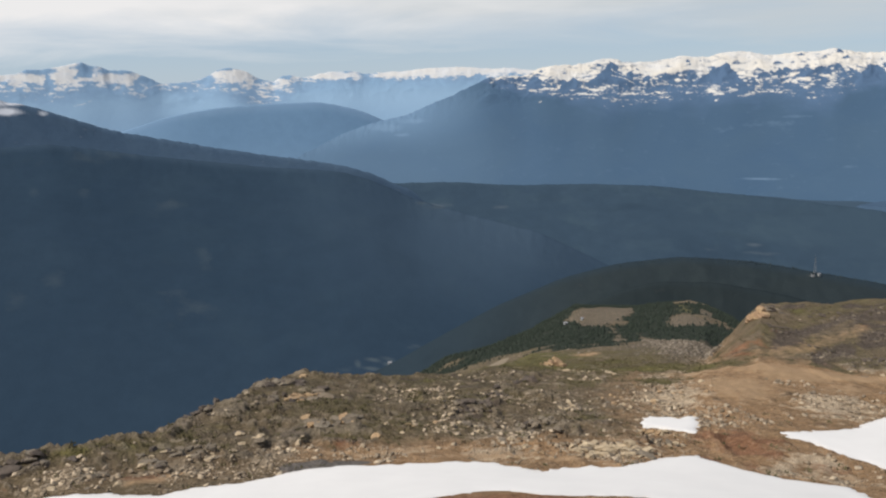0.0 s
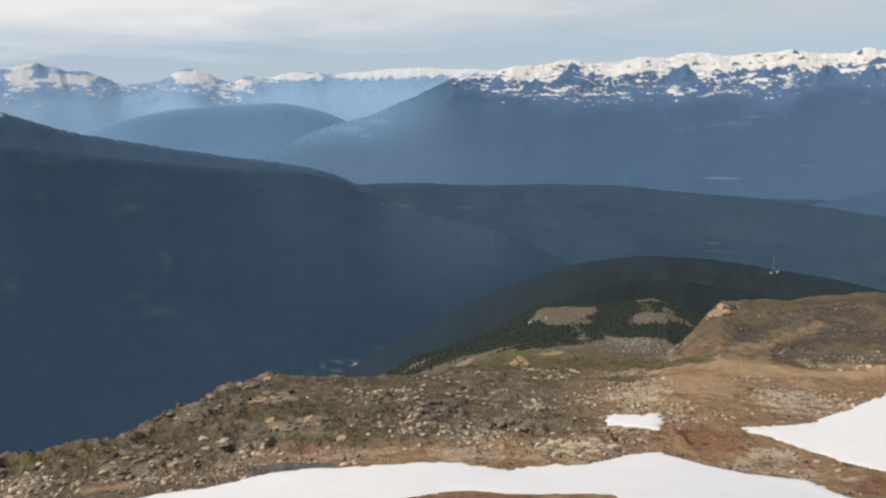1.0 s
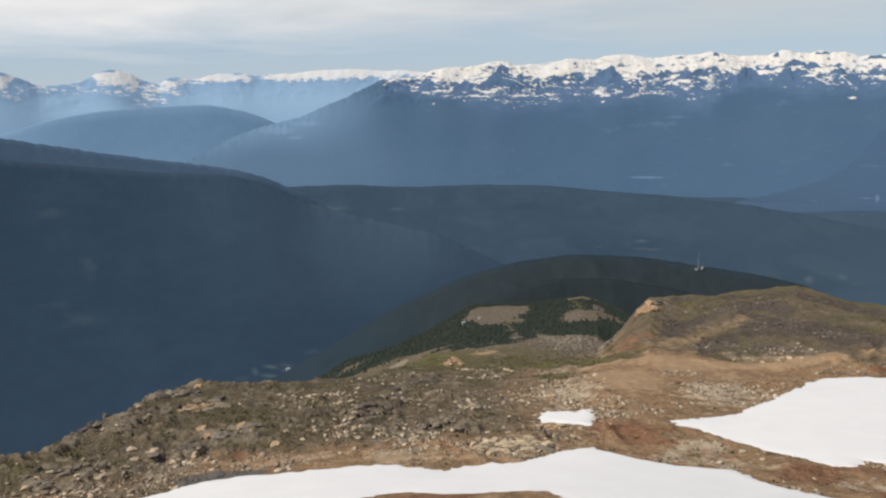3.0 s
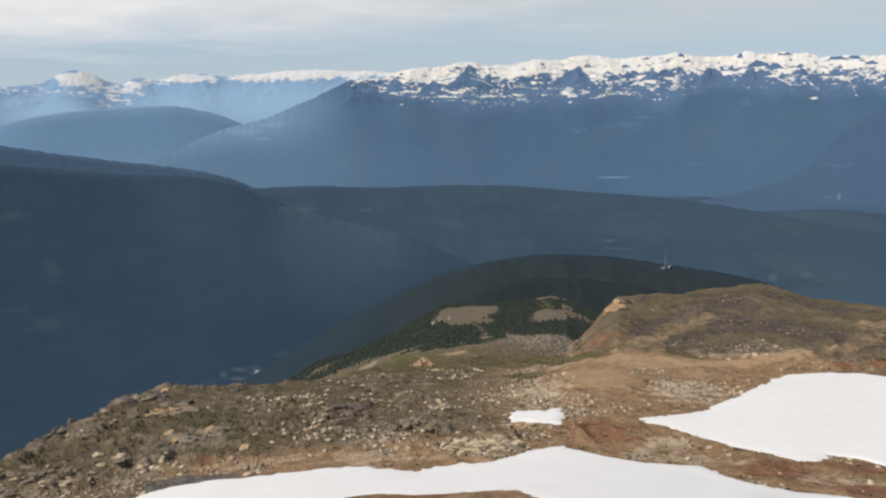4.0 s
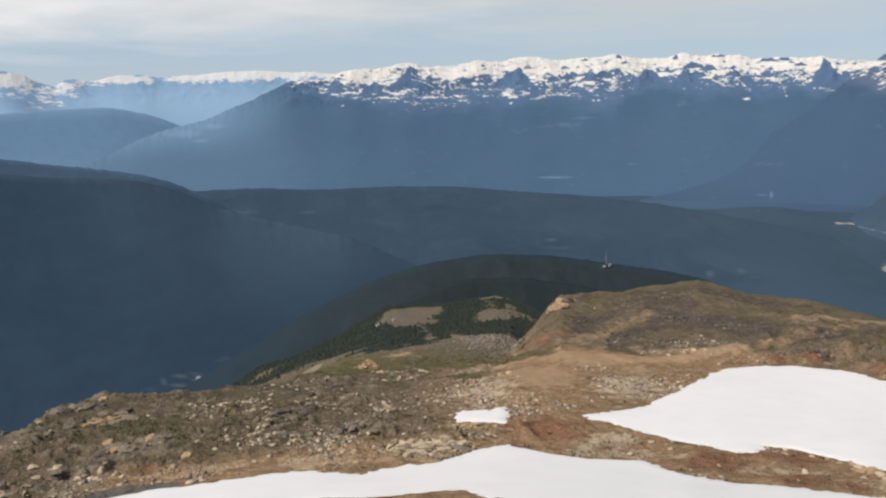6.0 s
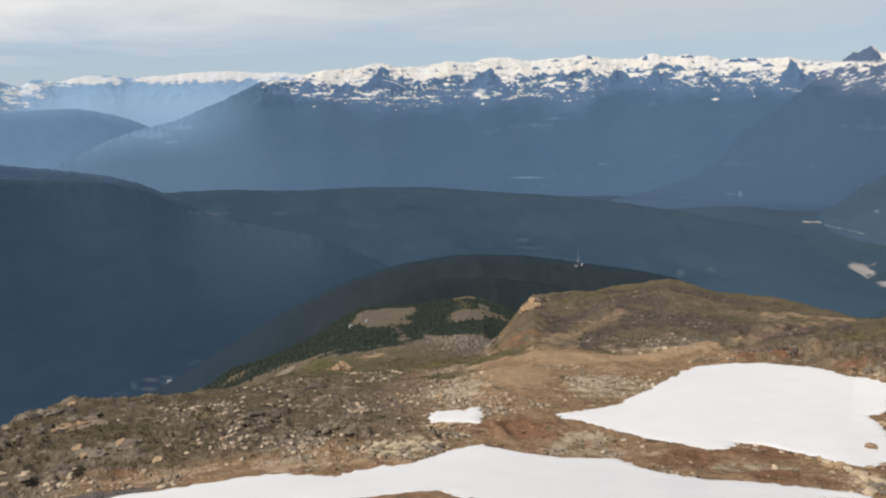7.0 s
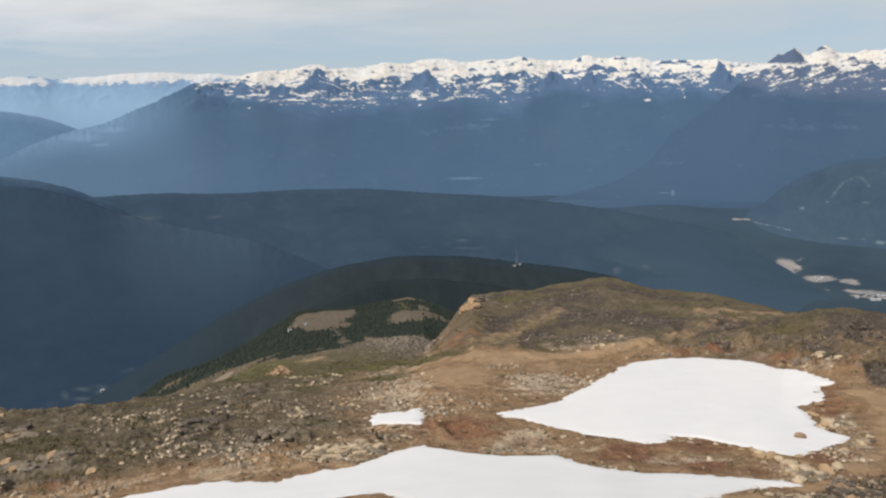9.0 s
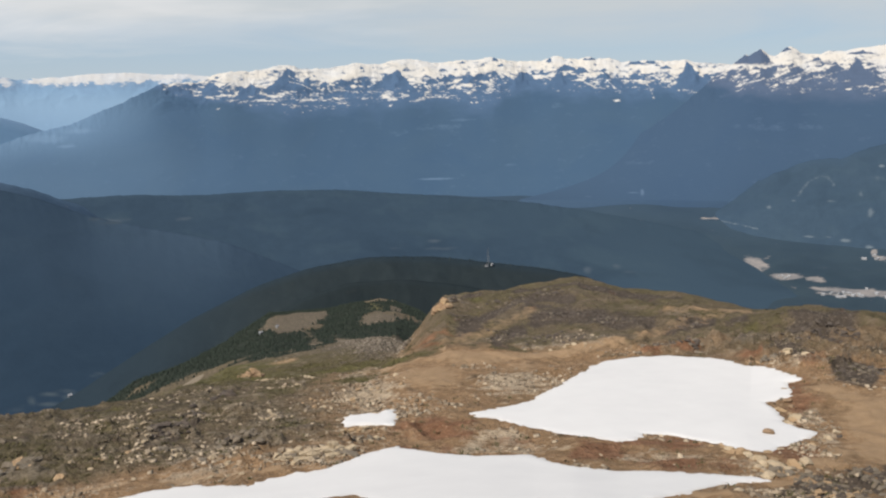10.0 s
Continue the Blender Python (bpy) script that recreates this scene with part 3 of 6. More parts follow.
RED += [(45.2, 101.6, 1.0, 3.3, 0.6), (19.7, 130.3, 1.2, 10.9, 0.48), (20.8, 132.3, 0.7, 5.5, 0.4), (-21.0, 61.9, 1.8, 1.9, 0.7), (-6.9, 66.9, 2.4, 1.5, 0.5), (6.8, 46.6, 7.5, 1.2, 1.2),
    (22.1, 68.8, 1.2, 2.1, 0.8)]
RED += [(44.5, 65, 1.6, 3, 0.7), (44, 92, 1.3, 4, 0.7), (21.4, 73.6, 1.5, 1.6, 1), (18.2, 65, 1.1, 1.3, 1), (20.9, 65.2, 0.8, 2.2, 0.9), (30.6, 62.3, 1.2, 2.6, 0.95), (29, 59.2, 1.0, 1.2, 0.8), (35.4, 66.8, 2.6, 1.1, 0.95), (32.6, 64.8, 0.9, 2.2, 0.9), (43.9, 66, 1.3, 1.7, 0.9), (44.6, 86, 1.4, 6, 0.6)]
DARK = [(46.5, 57, 1.4, 2.0, 1), (48.6, 60, 1.6, 3.6, 1), (44.3, 52.6, 1.0, 1.2, 1), (50.2, 64, 1.3, 3.5, 1), (47, 54, 2.6, 2.6, 1), (47.5, 100.1, 1.4, 3.4, 0.8), (1.6, 78.9, 1.2, 3.7, 0.9), (3.6, 83.9, 1.2, 2.5, 0.7), (6.0, 75.2, 1.6, 3.8, 0.6),
    (5.8, 109.5, 0.6, 9.7, 0.9), (-27.7, 67.3, 1.3, 1.3, 0.8), (-14.8, 73.0, 0.8, 1.0, 0.8), (-17.1, 78.4, 0.9, 4.8, 0.7), (-9.0, 87.8, 1.0, 2.1, 0.6), (47.0, 57.8, 2.6, 2.6, 0.9),
    (-12.2, 82.8, 1.5, 3.1, 0.5)]
GRAVEL = [(24.8, 92.3, 2.3, 5.4, 0.7), (15.2, 92.9, 2.6, 4.4, 0.9), (9.1, 83.2, 2.1, 4.1, 0.8), (4.4, 72.2, 3.2, 6.0, 0.8), (11.9, 63.7, 2.3, 3.5, 0.8), (-3.7, 63.7, 3.6, 2.3, 0.8),
    (3.6, 62.4, 3.2, 2.0, 0.9), (-12.4, 64.4, 2.3, 2.0, 0.9), (-26.2, 62.9, 2.7, 1.8, 0.9), (-19.2, 63.6, 2.2, 1.5, 0.7), (-3.5, 91.5, 1.4, 4.1, 0.9), (-1.9, 81.0, 0.6, 6.0, 0.9),
    (27.4, 124.2, 2.2, 1.6, 1), (30.7, 122.6, 1.6, 1.3, 0.9)]
GRAVEL += [(41.0, 146.0, 1.7, 1.4, 1), (36.9, 146.3, 1.1, 2.4, 0.9), (45.1, 81.4, 0.8, 4.2, 0.8), (42.5, 60.7, 1.9, 2.4, 0.8), (46.5, 73.9, 0.8, 2.7, 0.8), (-9.2, 72.0, 1.2, 2.2, 0.6),
    (15.1, 237.5, 2.8, 138.8, 1.2), (17.3, 204.7, 1.2, 35.1, 1)]
GRAVEL += [(24.6, 68, 2.6, 2.4, 0.9), (26.4, 65.5, 1.6, 2.0, 0.8), (22.7, 66, 0.9, 1.4, 0.8), (36, 62, 3.4, 1.6, 0.85), (26, 93, 2.6, 6, 0.7), (29, 127, 3.6, 2.2, 0.9), (24, 64.5, 2.5, 1.6, 0.65), (34.5, 62.5, 2.2, 1.6, 0.6), (28, 65, 2, 1.2, 0.5), (43.9, 103.4, 1.3, 3.5, 0.7), (10.7, 118.9, 1.9, 4.6, 0.8), (27.7, 67.0, 2.4, 2.0, 0.6)]
TRACK = [(21.4, 116.9, 2.3, 3.1, 1), (25.1, 117.1, 2.8, 2.2, 1), (28.9, 119.7, 2.2, 1.6, 1), (32.5, 124.0, 1.1, 2.6, 1),
    (34.4, 129.5, 0.7, 1.0, 0.8), (19.6, 100.8, 2.6, 8.5, 1), (23.0, 113.6, 2.5, 6.1, 1), (26.4, 107.3, 1.3, 8.6, 0.7), (48.6, 81.0, 1.6, 10, 1.1), (46.5, 91.3, 1.9, 1.2, 1),
    (46.1, 63.7, 1.2, 1.5, 1), (43.8, 56.4, 1.7, 1.1, 1)]
TRACK += [(-4, 64, 4.2, 1.7, 0.72), (3.5, 61.8, 3.4, 1.5, 0.7), (-8.6, 65, 2.0, 1.2, 0.7), (-20.5, 61, 2.0, 1.4, 0.75), (8.5, 60, 2.0, 1.0, 0.6), (20.2, 96, 2.2, 6, 0.9), (38.3, 147, 2.6, 1.6, 0.75), (23.3, 117, 2, 2.8, 1), (27, 118.3, 2, 2.2, 1), (30.8, 121.6, 1.7, 2, 1), (17.5, 117, 2.6, 3, 0.8), (45.4, 57.5, 1.2, 1.5, 1), (46.9, 67.8, 1.2, 2.5, 1), (49.4, 72, 1.7, 5, 1.1), (50.5, 84, 2.0, 12, 1.1), (47.4, 89, 1.0, 3.5, 1), (39.0, 50.6, 2.9, 0.8, 1), (21.0, 127.3, 1.0, 1.2, 0.6), (9.8, 214.3, 1.1, 12.4, 0.9)]
WET = [(-9.9, 60.1, 2.2, 1.4, 1.3), (-6.9, 60.6, 1.6, 1.0, 1.2)]
CLEARINGS = [(41.2, 3005, 0.9, 70, 1.1), (43.4, 2905, 1.0, 35, 1.2), (44.9, 2890, 0.6, 28, 1.1), (47.6, 2800, 2.6, 34, 1.3), (45.9, 2755, 0.8, 18, 1.0),
             (48.2, 3190, 0.16, 50, 1.1), (48.6, 3140, 0.3, 25, 1.1), (49.2, 3110, 0.5, 16, 1.0), (40, 3440, 0.9, 16, 0.9), (38.6, 3465, 0.8, 10, 0.8), (41.6, 3370, 0.5, 18, 0.9),
             (38.3, 3900, 0.5, 20, 1.0), (35, 3900, 0.9, 10, 0.9), (36.9, 3900, 0.4, 10, 0.9), (34.3, 3805, 0.5, 22, 1.0), (30.7, 3745, 0.6, 10, 0.8), (44.4, 3305, 0.4, 14, 0.8), (46.3, 3300, 0.35, 18, 0.8)]
CLEARINGS += [(32.2, 2895, 1.1, 60, 0.7), (34.1, 2840, 0.9, 45, 0.65), (-5.5, 1905, 1.5, 40, 0.75), (-3.6, 1930, 0.8, 20, 0.8), (-1.9, 2080, 0.7, 45, 0.6),
              (20.5, 3195, 0.8, 40, 0.55), (22.2, 3070, 1.2, 40, 0.55)]


def dark_ground(az, r):
    return np.maximum(blobs(az, r, DARK), bands(az, r, BEDS))


AZ = np.concatenate([np.arange(-34, 54, 0.12), np.arange(54, 326, 4.0)])
RAD = np.concatenate([[0.001, 0.5, 1.2, 2.5, 5, 9, 14, 20, 26, 32, 36], np.geomspace(39, 250, 340), np.geomspace(253, 1100, 170), np.geomspace(1130, 2600, 60), np.geomspace(2612, 3560, 120), np.geomspace(3600, 4985, 24)])
az2, r2 = np.meshgrid((AZ + 180) % 360 - 180, RAD)
x2, y2 = r2 * np.sin(np.radians(az2)), r2 * np.cos(np.radians(az2))
lumps = fbm(x2 / 9, y2 / 9, 4, 77)


SPUR_OPEN = [(8.33, 674, 9.1, 735, 9.55, 746, 10.9, 764, 12.96, 776, 13.12, 713, 11.7, 629, 10.84, 584, 9.31, 581, 8.6, 620), (15.07, 572, 15.18, 644, 16.23, 653, 17.95, 614, 17.25, 578, 16.2, 572), (17.12, 749, 18.14, 710, 18.05, 665, 17.27, 665),
             (13.22, 506, 15.47, 428, 17.9, 374, 18.2, 200, 15.8, 170, 14.6, 225, 13.5, 400), (10.6, 600, 11.3, 560, 11.7, 480, 12.1, 350, 12.6, 350, 12.3, 480, 11.8, 560, 11.0, 610)]
MEADOW = (15.47, 803, 16.25, 779, 17.11, 716, 16.92, 662, 15.54, 680)


def spur_open(az, r):
    """1 on the bare clearings and the boulder slope of the wooded spur."""
    x, y = r * np.sin(np.radians(az)), r * np.cos(np.radians(az))
    d = np.max([inside_distance(x, y, plan(o)) for o in SPUR_OPEN], axis=0)
    return smooth(-3, 4, d + 5 * fbm(x / 15, y / 15, 3, 93) * smooth(250, 500, r))


def conifer_cover(az, r):
    """How densely the spur below the summit is wooded, 0 to 1."""
    x, y = r * np.sin(np.radians(az)), r * np.cos(np.radians(az))
    edge = np.interp(az, (-6, -2, 0.5, 3.2, 5.2, 6.5, 8, 9.2, 10.6, 12.5, 16, 20), (600, 560, 525, 500, 480, 440, 330, 290, 300, 320, 420, 420)) * (1 + 0.08 * fbm(x / 30, y / 30, 3, 91))
    w = smooth(0.97, 1.08, r / edge) * smooth(-0.5, -0.05, fbm(x / 60, y / 60, 3, 92) + 0.3 * smooth(14, 8, az) + 0.5 * smooth(12.3, 13, az) * smooth(15.6, 14.8, az))
    w = w * (1 - spur_open(az, r)) * (1 - 0.55 * smooth(-4, 8, inside_distance(x, y, plan(MEADOW))))
    w = w * (1 - 0.2 * smooth(12.8, 14, az) * smooth(700, 640, r))
    return np.maximum(w, smooth(955, 1000, r))


cover = conifer_cover(az2, r2)
beds = fbm((r2 - 5 * az2) / 9, (r2 + 5 * az2) / 45, 4, 79)
knoll = smooth(17.5, 20.5, az2) * smooth(119, 127, r2) * (1 - smooth(200, 260, r2))
x3 = x2 + 0.2 * np.exp(-(r2 / 1.5) ** 2)
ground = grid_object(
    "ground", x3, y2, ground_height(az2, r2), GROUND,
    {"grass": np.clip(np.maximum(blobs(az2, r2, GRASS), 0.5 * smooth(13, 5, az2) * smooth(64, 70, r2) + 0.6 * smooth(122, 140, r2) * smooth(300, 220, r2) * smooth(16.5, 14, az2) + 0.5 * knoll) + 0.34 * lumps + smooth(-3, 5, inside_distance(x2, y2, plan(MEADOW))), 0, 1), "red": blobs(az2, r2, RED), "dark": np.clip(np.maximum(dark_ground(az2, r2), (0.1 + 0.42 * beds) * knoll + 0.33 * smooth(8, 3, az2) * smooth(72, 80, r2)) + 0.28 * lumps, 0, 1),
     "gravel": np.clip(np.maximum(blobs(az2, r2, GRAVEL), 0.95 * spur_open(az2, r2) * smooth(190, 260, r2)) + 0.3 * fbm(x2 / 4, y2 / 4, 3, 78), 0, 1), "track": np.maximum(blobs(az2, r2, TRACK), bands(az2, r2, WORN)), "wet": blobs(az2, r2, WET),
     "woods": cover, "valley": smooth(980, 1500, r2), "drab": np.clip(0.92 * knoll + 0.95 * smooth(118, 150, r2) * smooth(18.5, 16.5, az2) + 0.75 * smooth(-8, -14, az2) * smooth(25, 45, r2) + 0.6 * smooth(33, 37, az2) * smooth(100, 112, r2) * (1 - smooth(118, 126, r2)) + 0.9 * smooth(180, 260, r2) + 0.95 * smooth(17, 8, az2) * smooth(65, 71, r2), 0, 1), "ledge": ledges(az2, r2), "turf": knoll, "remote_haze": smooth(2800, 3900, r2), "clearing": blobs(az2, r2, CLEARINGS)}, closed=True)
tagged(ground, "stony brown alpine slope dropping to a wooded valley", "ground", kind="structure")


SURFACES = {}


def mountain(name, crest, dist, front, foot, material, az_step, rows, relief=0.3, wave=500.0, jag=0.0, back=1.14, attrs=None, seed=1, squash=1.0, crags=0.0, bend=2.4, haze_rim=None):
    """A mountain that rises from its foot (distance front, height foot) to a skyline.
    crest: heading and angle above the eye's level, in turn; dist: heading and distance of the skyline."""
    ca, ce = np.array(crest[0::2], float), np.array(crest[1::2], float)
    az = np.arange(ca[0], ca[-1] + az_step / 2, az_step)
    u = np.concatenate([[-0.03], np.linspace(0, 1, rows), np.linspace(1.02, back, 8)])
    A, U = np.meshgrid(az, u)
    RC = np.interp(A, dist[0::2], dist[1::2])
    wide = max(1, int(bend / az_step / 2))
    kernel = np.hanning(2 * wide + 3)[1:-1]
    soft = np.convolve(np.pad(np.interp(az, ca, ce), wide, mode="edge"), kernel / kernel.sum(), mode="valid")
    zc = EYE_Z + RC * np.tan(np.radians(soft))[None, :]
    broad = max(1, int((3.0 if bend < 1 else 14.0) / az_step / 2))
    kernel = np.hanning(2 * broad + 3)[1:-1]
    low = EYE_Z + RC * np.tan(np.radians(np.convolve(np.pad(soft, broad, mode="edge"), kernel / kernel.sum(), mode="valid")))[None, :]
    R = front + (RC - front) * U
    X, Y = R * np.sin(np.radians(A)), R * np.cos(np.radians(A))
    H = zc - foot
    W = np.clip(U, 0, 1)
    P, Q = np.radians(A) * RC.mean() / wave, R / wave * squash
    P = P + 0.35 * fbm(P * 1.3, Q, 3, seed + 8)
    gully = ridged(P, Q, 5, seed) + 0.5 * fbm(P * 3, Q * 3, 4, seed + 5)
    env = np.clip(W * (1 - W) * 4, 0, 1) ** 0.7
    Z = foot + (low - foot) * W + (zc - low) * W ** (9 if bend < 1 else 3) + H * relief * env * gully * 0.5
    if crags:
        high = smooth(0.66, 0.86, W) * (1 - 0.75 * smooth(0.93, 1.0, W))
        high = high * smooth(-0.7, 0.3, np.broadcast_to(soft, A.shape))
        G, K = np.radians(A) * RC.mean() / 210, R / 150
        G = G + 0.3 * fbm(G * 2, K * 2, 3, seed + 31)
        Z = Z + crags * high * (ridged(G, K, 5, seed + 30) - 0.15)
    # the skyline: small teeth that die out down the slope and behind
    teeth = jag * (0.75 * ridged(A * 1.1, R / 130 + seed, 4, seed) + 0.55 * fbm(A * 4.5, R / 45, 3, seed + 3))
    limit = EYE_Z + R * np.tan(np.radians(soft - 0.02 - 0.3 * (1 - W)))
    Z = np.where(U <= 1, np.minimum(Z, limit), zc - (U - 1) * H * 2.5)
    Z = Z + R * np.radians(teeth) * np.clip(W, 0, 1) ** 8 * (U <= 1.06)
    Z[0] = foot - 220
    given = {"pale": np.zeros_like(A), "fade": np.zeros_like(A)}
    if attrs:
        given.update(attrs(A, np.degrees(np.arctan2(Z - EYE_Z, R))))
    if haze_rim:      # haze put into the colour along the skyline
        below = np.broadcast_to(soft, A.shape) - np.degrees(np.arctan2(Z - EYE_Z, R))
        given["fade"] = np.maximum(given["fade"], haze_rim[1] * smooth(haze_rim[0], 0.0, below))
    SURFACES[name] = (A, R, Z)
    return grid_object(name, X, Y, Z, material, given)


def clearing_attr(spots, fade=(0, 1), rise=None, lines=()):
    def made(A, EL):
        w = np.zeros_like(A)
        for a, e, wa, we, k in spots:
            w = np.maximum(w, k * np.exp(-((A - a) / wa) ** 2 - ((EL - e) / we) ** 2))
        if lines:
            fray = fbm(A * 6, EL * 9, 3, 95)
            w = np.maximum(w, strokes(A + 0.05 * fray, EL + 0.05 * fray, lines) * (0.75 + 0.6 * fray))
        # second weight: how strongly the slope's colour turns to haze
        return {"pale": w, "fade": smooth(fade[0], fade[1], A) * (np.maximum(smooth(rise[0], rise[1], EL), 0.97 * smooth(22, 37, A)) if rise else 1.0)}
    return made


def lens(A, EL, spots, power=4):
    """Spots with a firm border on a mountainside: heading, height angle, half widths, weight."""
    w = np.zeros_like(A)
    for a, e, wa, we, k in spots:
        w = np.maximum(w, k * np.exp(-(((A - a) / wa) ** 2 + ((EL - e) / we) ** 2) ** (power / 2)))
    return w


def strokes(A, EL, lines):
    """Lines drawn on a mountainside: half width, weight, then heading and height angle in turn."""
    w = np.zeros_like(A)
    for half, k, *pts in lines:
        best = np.full_like(A, 1e9)
        for a0, e0, a1, e1 in zip(pts[0:-2:2], pts[1:-2:2], pts[2::2], pts[3::2]):
            dx, dy = a1 - a0, e1 - e0
            u = np.clip(((A - a0) * dx + (EL - e0) * dy) / (dx * dx + dy * dy), 0, 1)
            best = np.minimum(best, np.hypot(A - a0 - u * dx, EL - e0 - u * dy))
        w = np.maximum(w, k * np.exp(-(best / half) ** 2))
    return w


def face(A, EL, a, e, h, left, right):
    """A bare rock face under a summit: 1 inside a triangle that widens downwards, frayed at its foot."""
    t = (e - EL) / h
    d = np.minimum(A - a + left * t, right * t - (A - a))
    return smooth(-0.05, 0.09, d) * smooth(1.05, 0.6, t) * (t > -0.05)


def snow_attr(cap, low, faces=(), fields=(), gullies=(), spots=(), seed=50, tilt=0.0, small=0, haze_at=None, rocks=()):
    """Snow on the heights: whole above the line cap, broken into strips and scraps down to the line low,
    with bare faces under the summits and snow left in gullies."""
    def made(A, EL):
        n = fbm(A * 0.9, EL * 2.0, 4, seed, 0.55)
        AW = A + 0.16 * fbm(A * 3.2, EL * 5.0, 3, seed + 1) + 0.08 * n
        EW = EL + 0.07 * fbm(A * 3.0, EL * 6.0, 3, seed + 2) + 0.05 * n
        top, foot = np.interp(A, cap[0::2], cap[1::2]) + 0.15 * n, np.interp(A, low[0::2], low[1::2]) - 0.28 * n
        w = (EW - foot) / (top - foot)
        strips = fbm(A * 1.5 + 0.5 * n, (EL - tilt * A) * 7.5, 4, seed + 4, 0.62)
        grain = fbm(A * 6.5 + EL, (EL - tilt * A) * 17, 3, seed + 6, 0.7)
        whole = smooth(0.7, 1.15, w)
        ribs = np.maximum(ridged(A * 1.5 + EL * 2.4 + 0.4 * n, EL * 1.5 - A * 0.25, 3, seed + 9), ridged(A * 1.5 - EL * 2.4 + 0.4 * n, EL * 1.5 + 0.25 * A, 3, seed + 11))
        s = 0.22 + 0.58 * np.clip(w + 0.12 * n, -0.4, 1.05) + (0.68 * strips + 0.5 * grain) * (1 - 0.64 * whole) - 0.42 * smooth(0.42, 0.8, ribs) * (1 - 0.6 * whole)
        rng = random.Random(seed)
        bare = np.zeros_like(A)
        for _ in range(small):
            a = rng.uniform(A[0, 0], A[0, -1])
            lo_, hi_ = np.interp(a, low[0::2], low[1::2]), np.interp(a, cap[0::2], cap[1::2])
            e = lo_ + (hi_ + 0.6 - lo_) * rng.uniform(0.25, 1.0)
            h = rng.uniform(0.1, 0.5) * (1.0 if e < hi_ + 0.1 else 0.55)
            c0, c1 = np.searchsorted(A[0], (a - 1.2, a + 1.2))
            bare[:, c0:c1] = np.maximum(bare[:, c0:c1], rng.uniform(0.35, 0.85) * face(AW[:, c0:c1], EW[:, c0:c1], a, e, h, h * rng.uniform(0.4, 1.7), h * rng.uniform(0.4, 1.7)))
        bare = bare * (1 - 0.15 * smooth(0.85, 1.15, w))
        for f in faces:
            bare = np.maximum(bare, 1.05 * face(AW, EW, *f))
        s = s - bare * (0.9 + 0.5 * grain) - lens(AW, EW, rocks, 3) + lens(AW, EW, fields) * (0.85 + 0.7 * grain + 0.3 * strips)
        s = np.where((w < -0.3) & (lens(AW, EW, fields) < 0.2), 0, s)
        s = np.maximum(s, strokes(A + 0.1 * grain, EL + 0.04 * strips, gullies) * (0.8 + 0.6 * grain))
        # painted haze: denser low down and towards the left end
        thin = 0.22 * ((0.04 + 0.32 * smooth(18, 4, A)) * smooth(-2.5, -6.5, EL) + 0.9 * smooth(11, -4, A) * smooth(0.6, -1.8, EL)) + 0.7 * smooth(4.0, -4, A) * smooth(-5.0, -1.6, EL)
        return {"snow": np.clip(s, 0, 1), "fade": np.clip(thin, 0, 1) if haze_at is None else haze_at(A, EL), "bare": smooth(-1.0, 0.1, w), "pale": np.clip(lens(A, EL, spots, 2) + 0.12 * n, 0, 1)}
    return made


# wooded slopes with the air's blue haze already in their colours
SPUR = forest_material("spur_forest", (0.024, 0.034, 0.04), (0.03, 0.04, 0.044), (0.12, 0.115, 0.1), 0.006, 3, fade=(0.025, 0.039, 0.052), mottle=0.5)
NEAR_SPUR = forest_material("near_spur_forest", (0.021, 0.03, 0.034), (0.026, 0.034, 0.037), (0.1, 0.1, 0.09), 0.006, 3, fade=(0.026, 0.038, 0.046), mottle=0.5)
# the paler colour also brightens the right flank, which gets less sun
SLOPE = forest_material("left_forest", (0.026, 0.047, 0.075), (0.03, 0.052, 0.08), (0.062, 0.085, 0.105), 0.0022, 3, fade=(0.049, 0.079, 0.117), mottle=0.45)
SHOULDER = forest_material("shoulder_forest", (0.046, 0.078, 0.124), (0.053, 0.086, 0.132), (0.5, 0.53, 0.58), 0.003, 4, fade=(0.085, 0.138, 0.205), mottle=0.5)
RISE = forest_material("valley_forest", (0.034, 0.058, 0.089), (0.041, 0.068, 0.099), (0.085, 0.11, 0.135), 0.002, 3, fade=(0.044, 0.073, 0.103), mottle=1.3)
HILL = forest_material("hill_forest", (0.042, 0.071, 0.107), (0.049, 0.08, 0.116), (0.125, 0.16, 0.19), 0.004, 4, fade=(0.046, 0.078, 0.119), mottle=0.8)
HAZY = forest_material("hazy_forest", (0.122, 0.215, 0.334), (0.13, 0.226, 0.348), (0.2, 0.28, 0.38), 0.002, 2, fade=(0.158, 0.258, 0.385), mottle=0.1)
# rock, snow and flanks tinted pale blue for the haze in front
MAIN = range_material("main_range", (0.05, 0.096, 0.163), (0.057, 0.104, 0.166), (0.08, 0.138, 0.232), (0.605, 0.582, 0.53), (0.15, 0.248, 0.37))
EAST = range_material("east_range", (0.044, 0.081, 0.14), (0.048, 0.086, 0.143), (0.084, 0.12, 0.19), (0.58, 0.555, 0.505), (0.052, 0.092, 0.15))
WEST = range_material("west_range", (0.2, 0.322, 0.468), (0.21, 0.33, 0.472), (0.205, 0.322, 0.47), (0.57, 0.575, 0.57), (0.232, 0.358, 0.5))

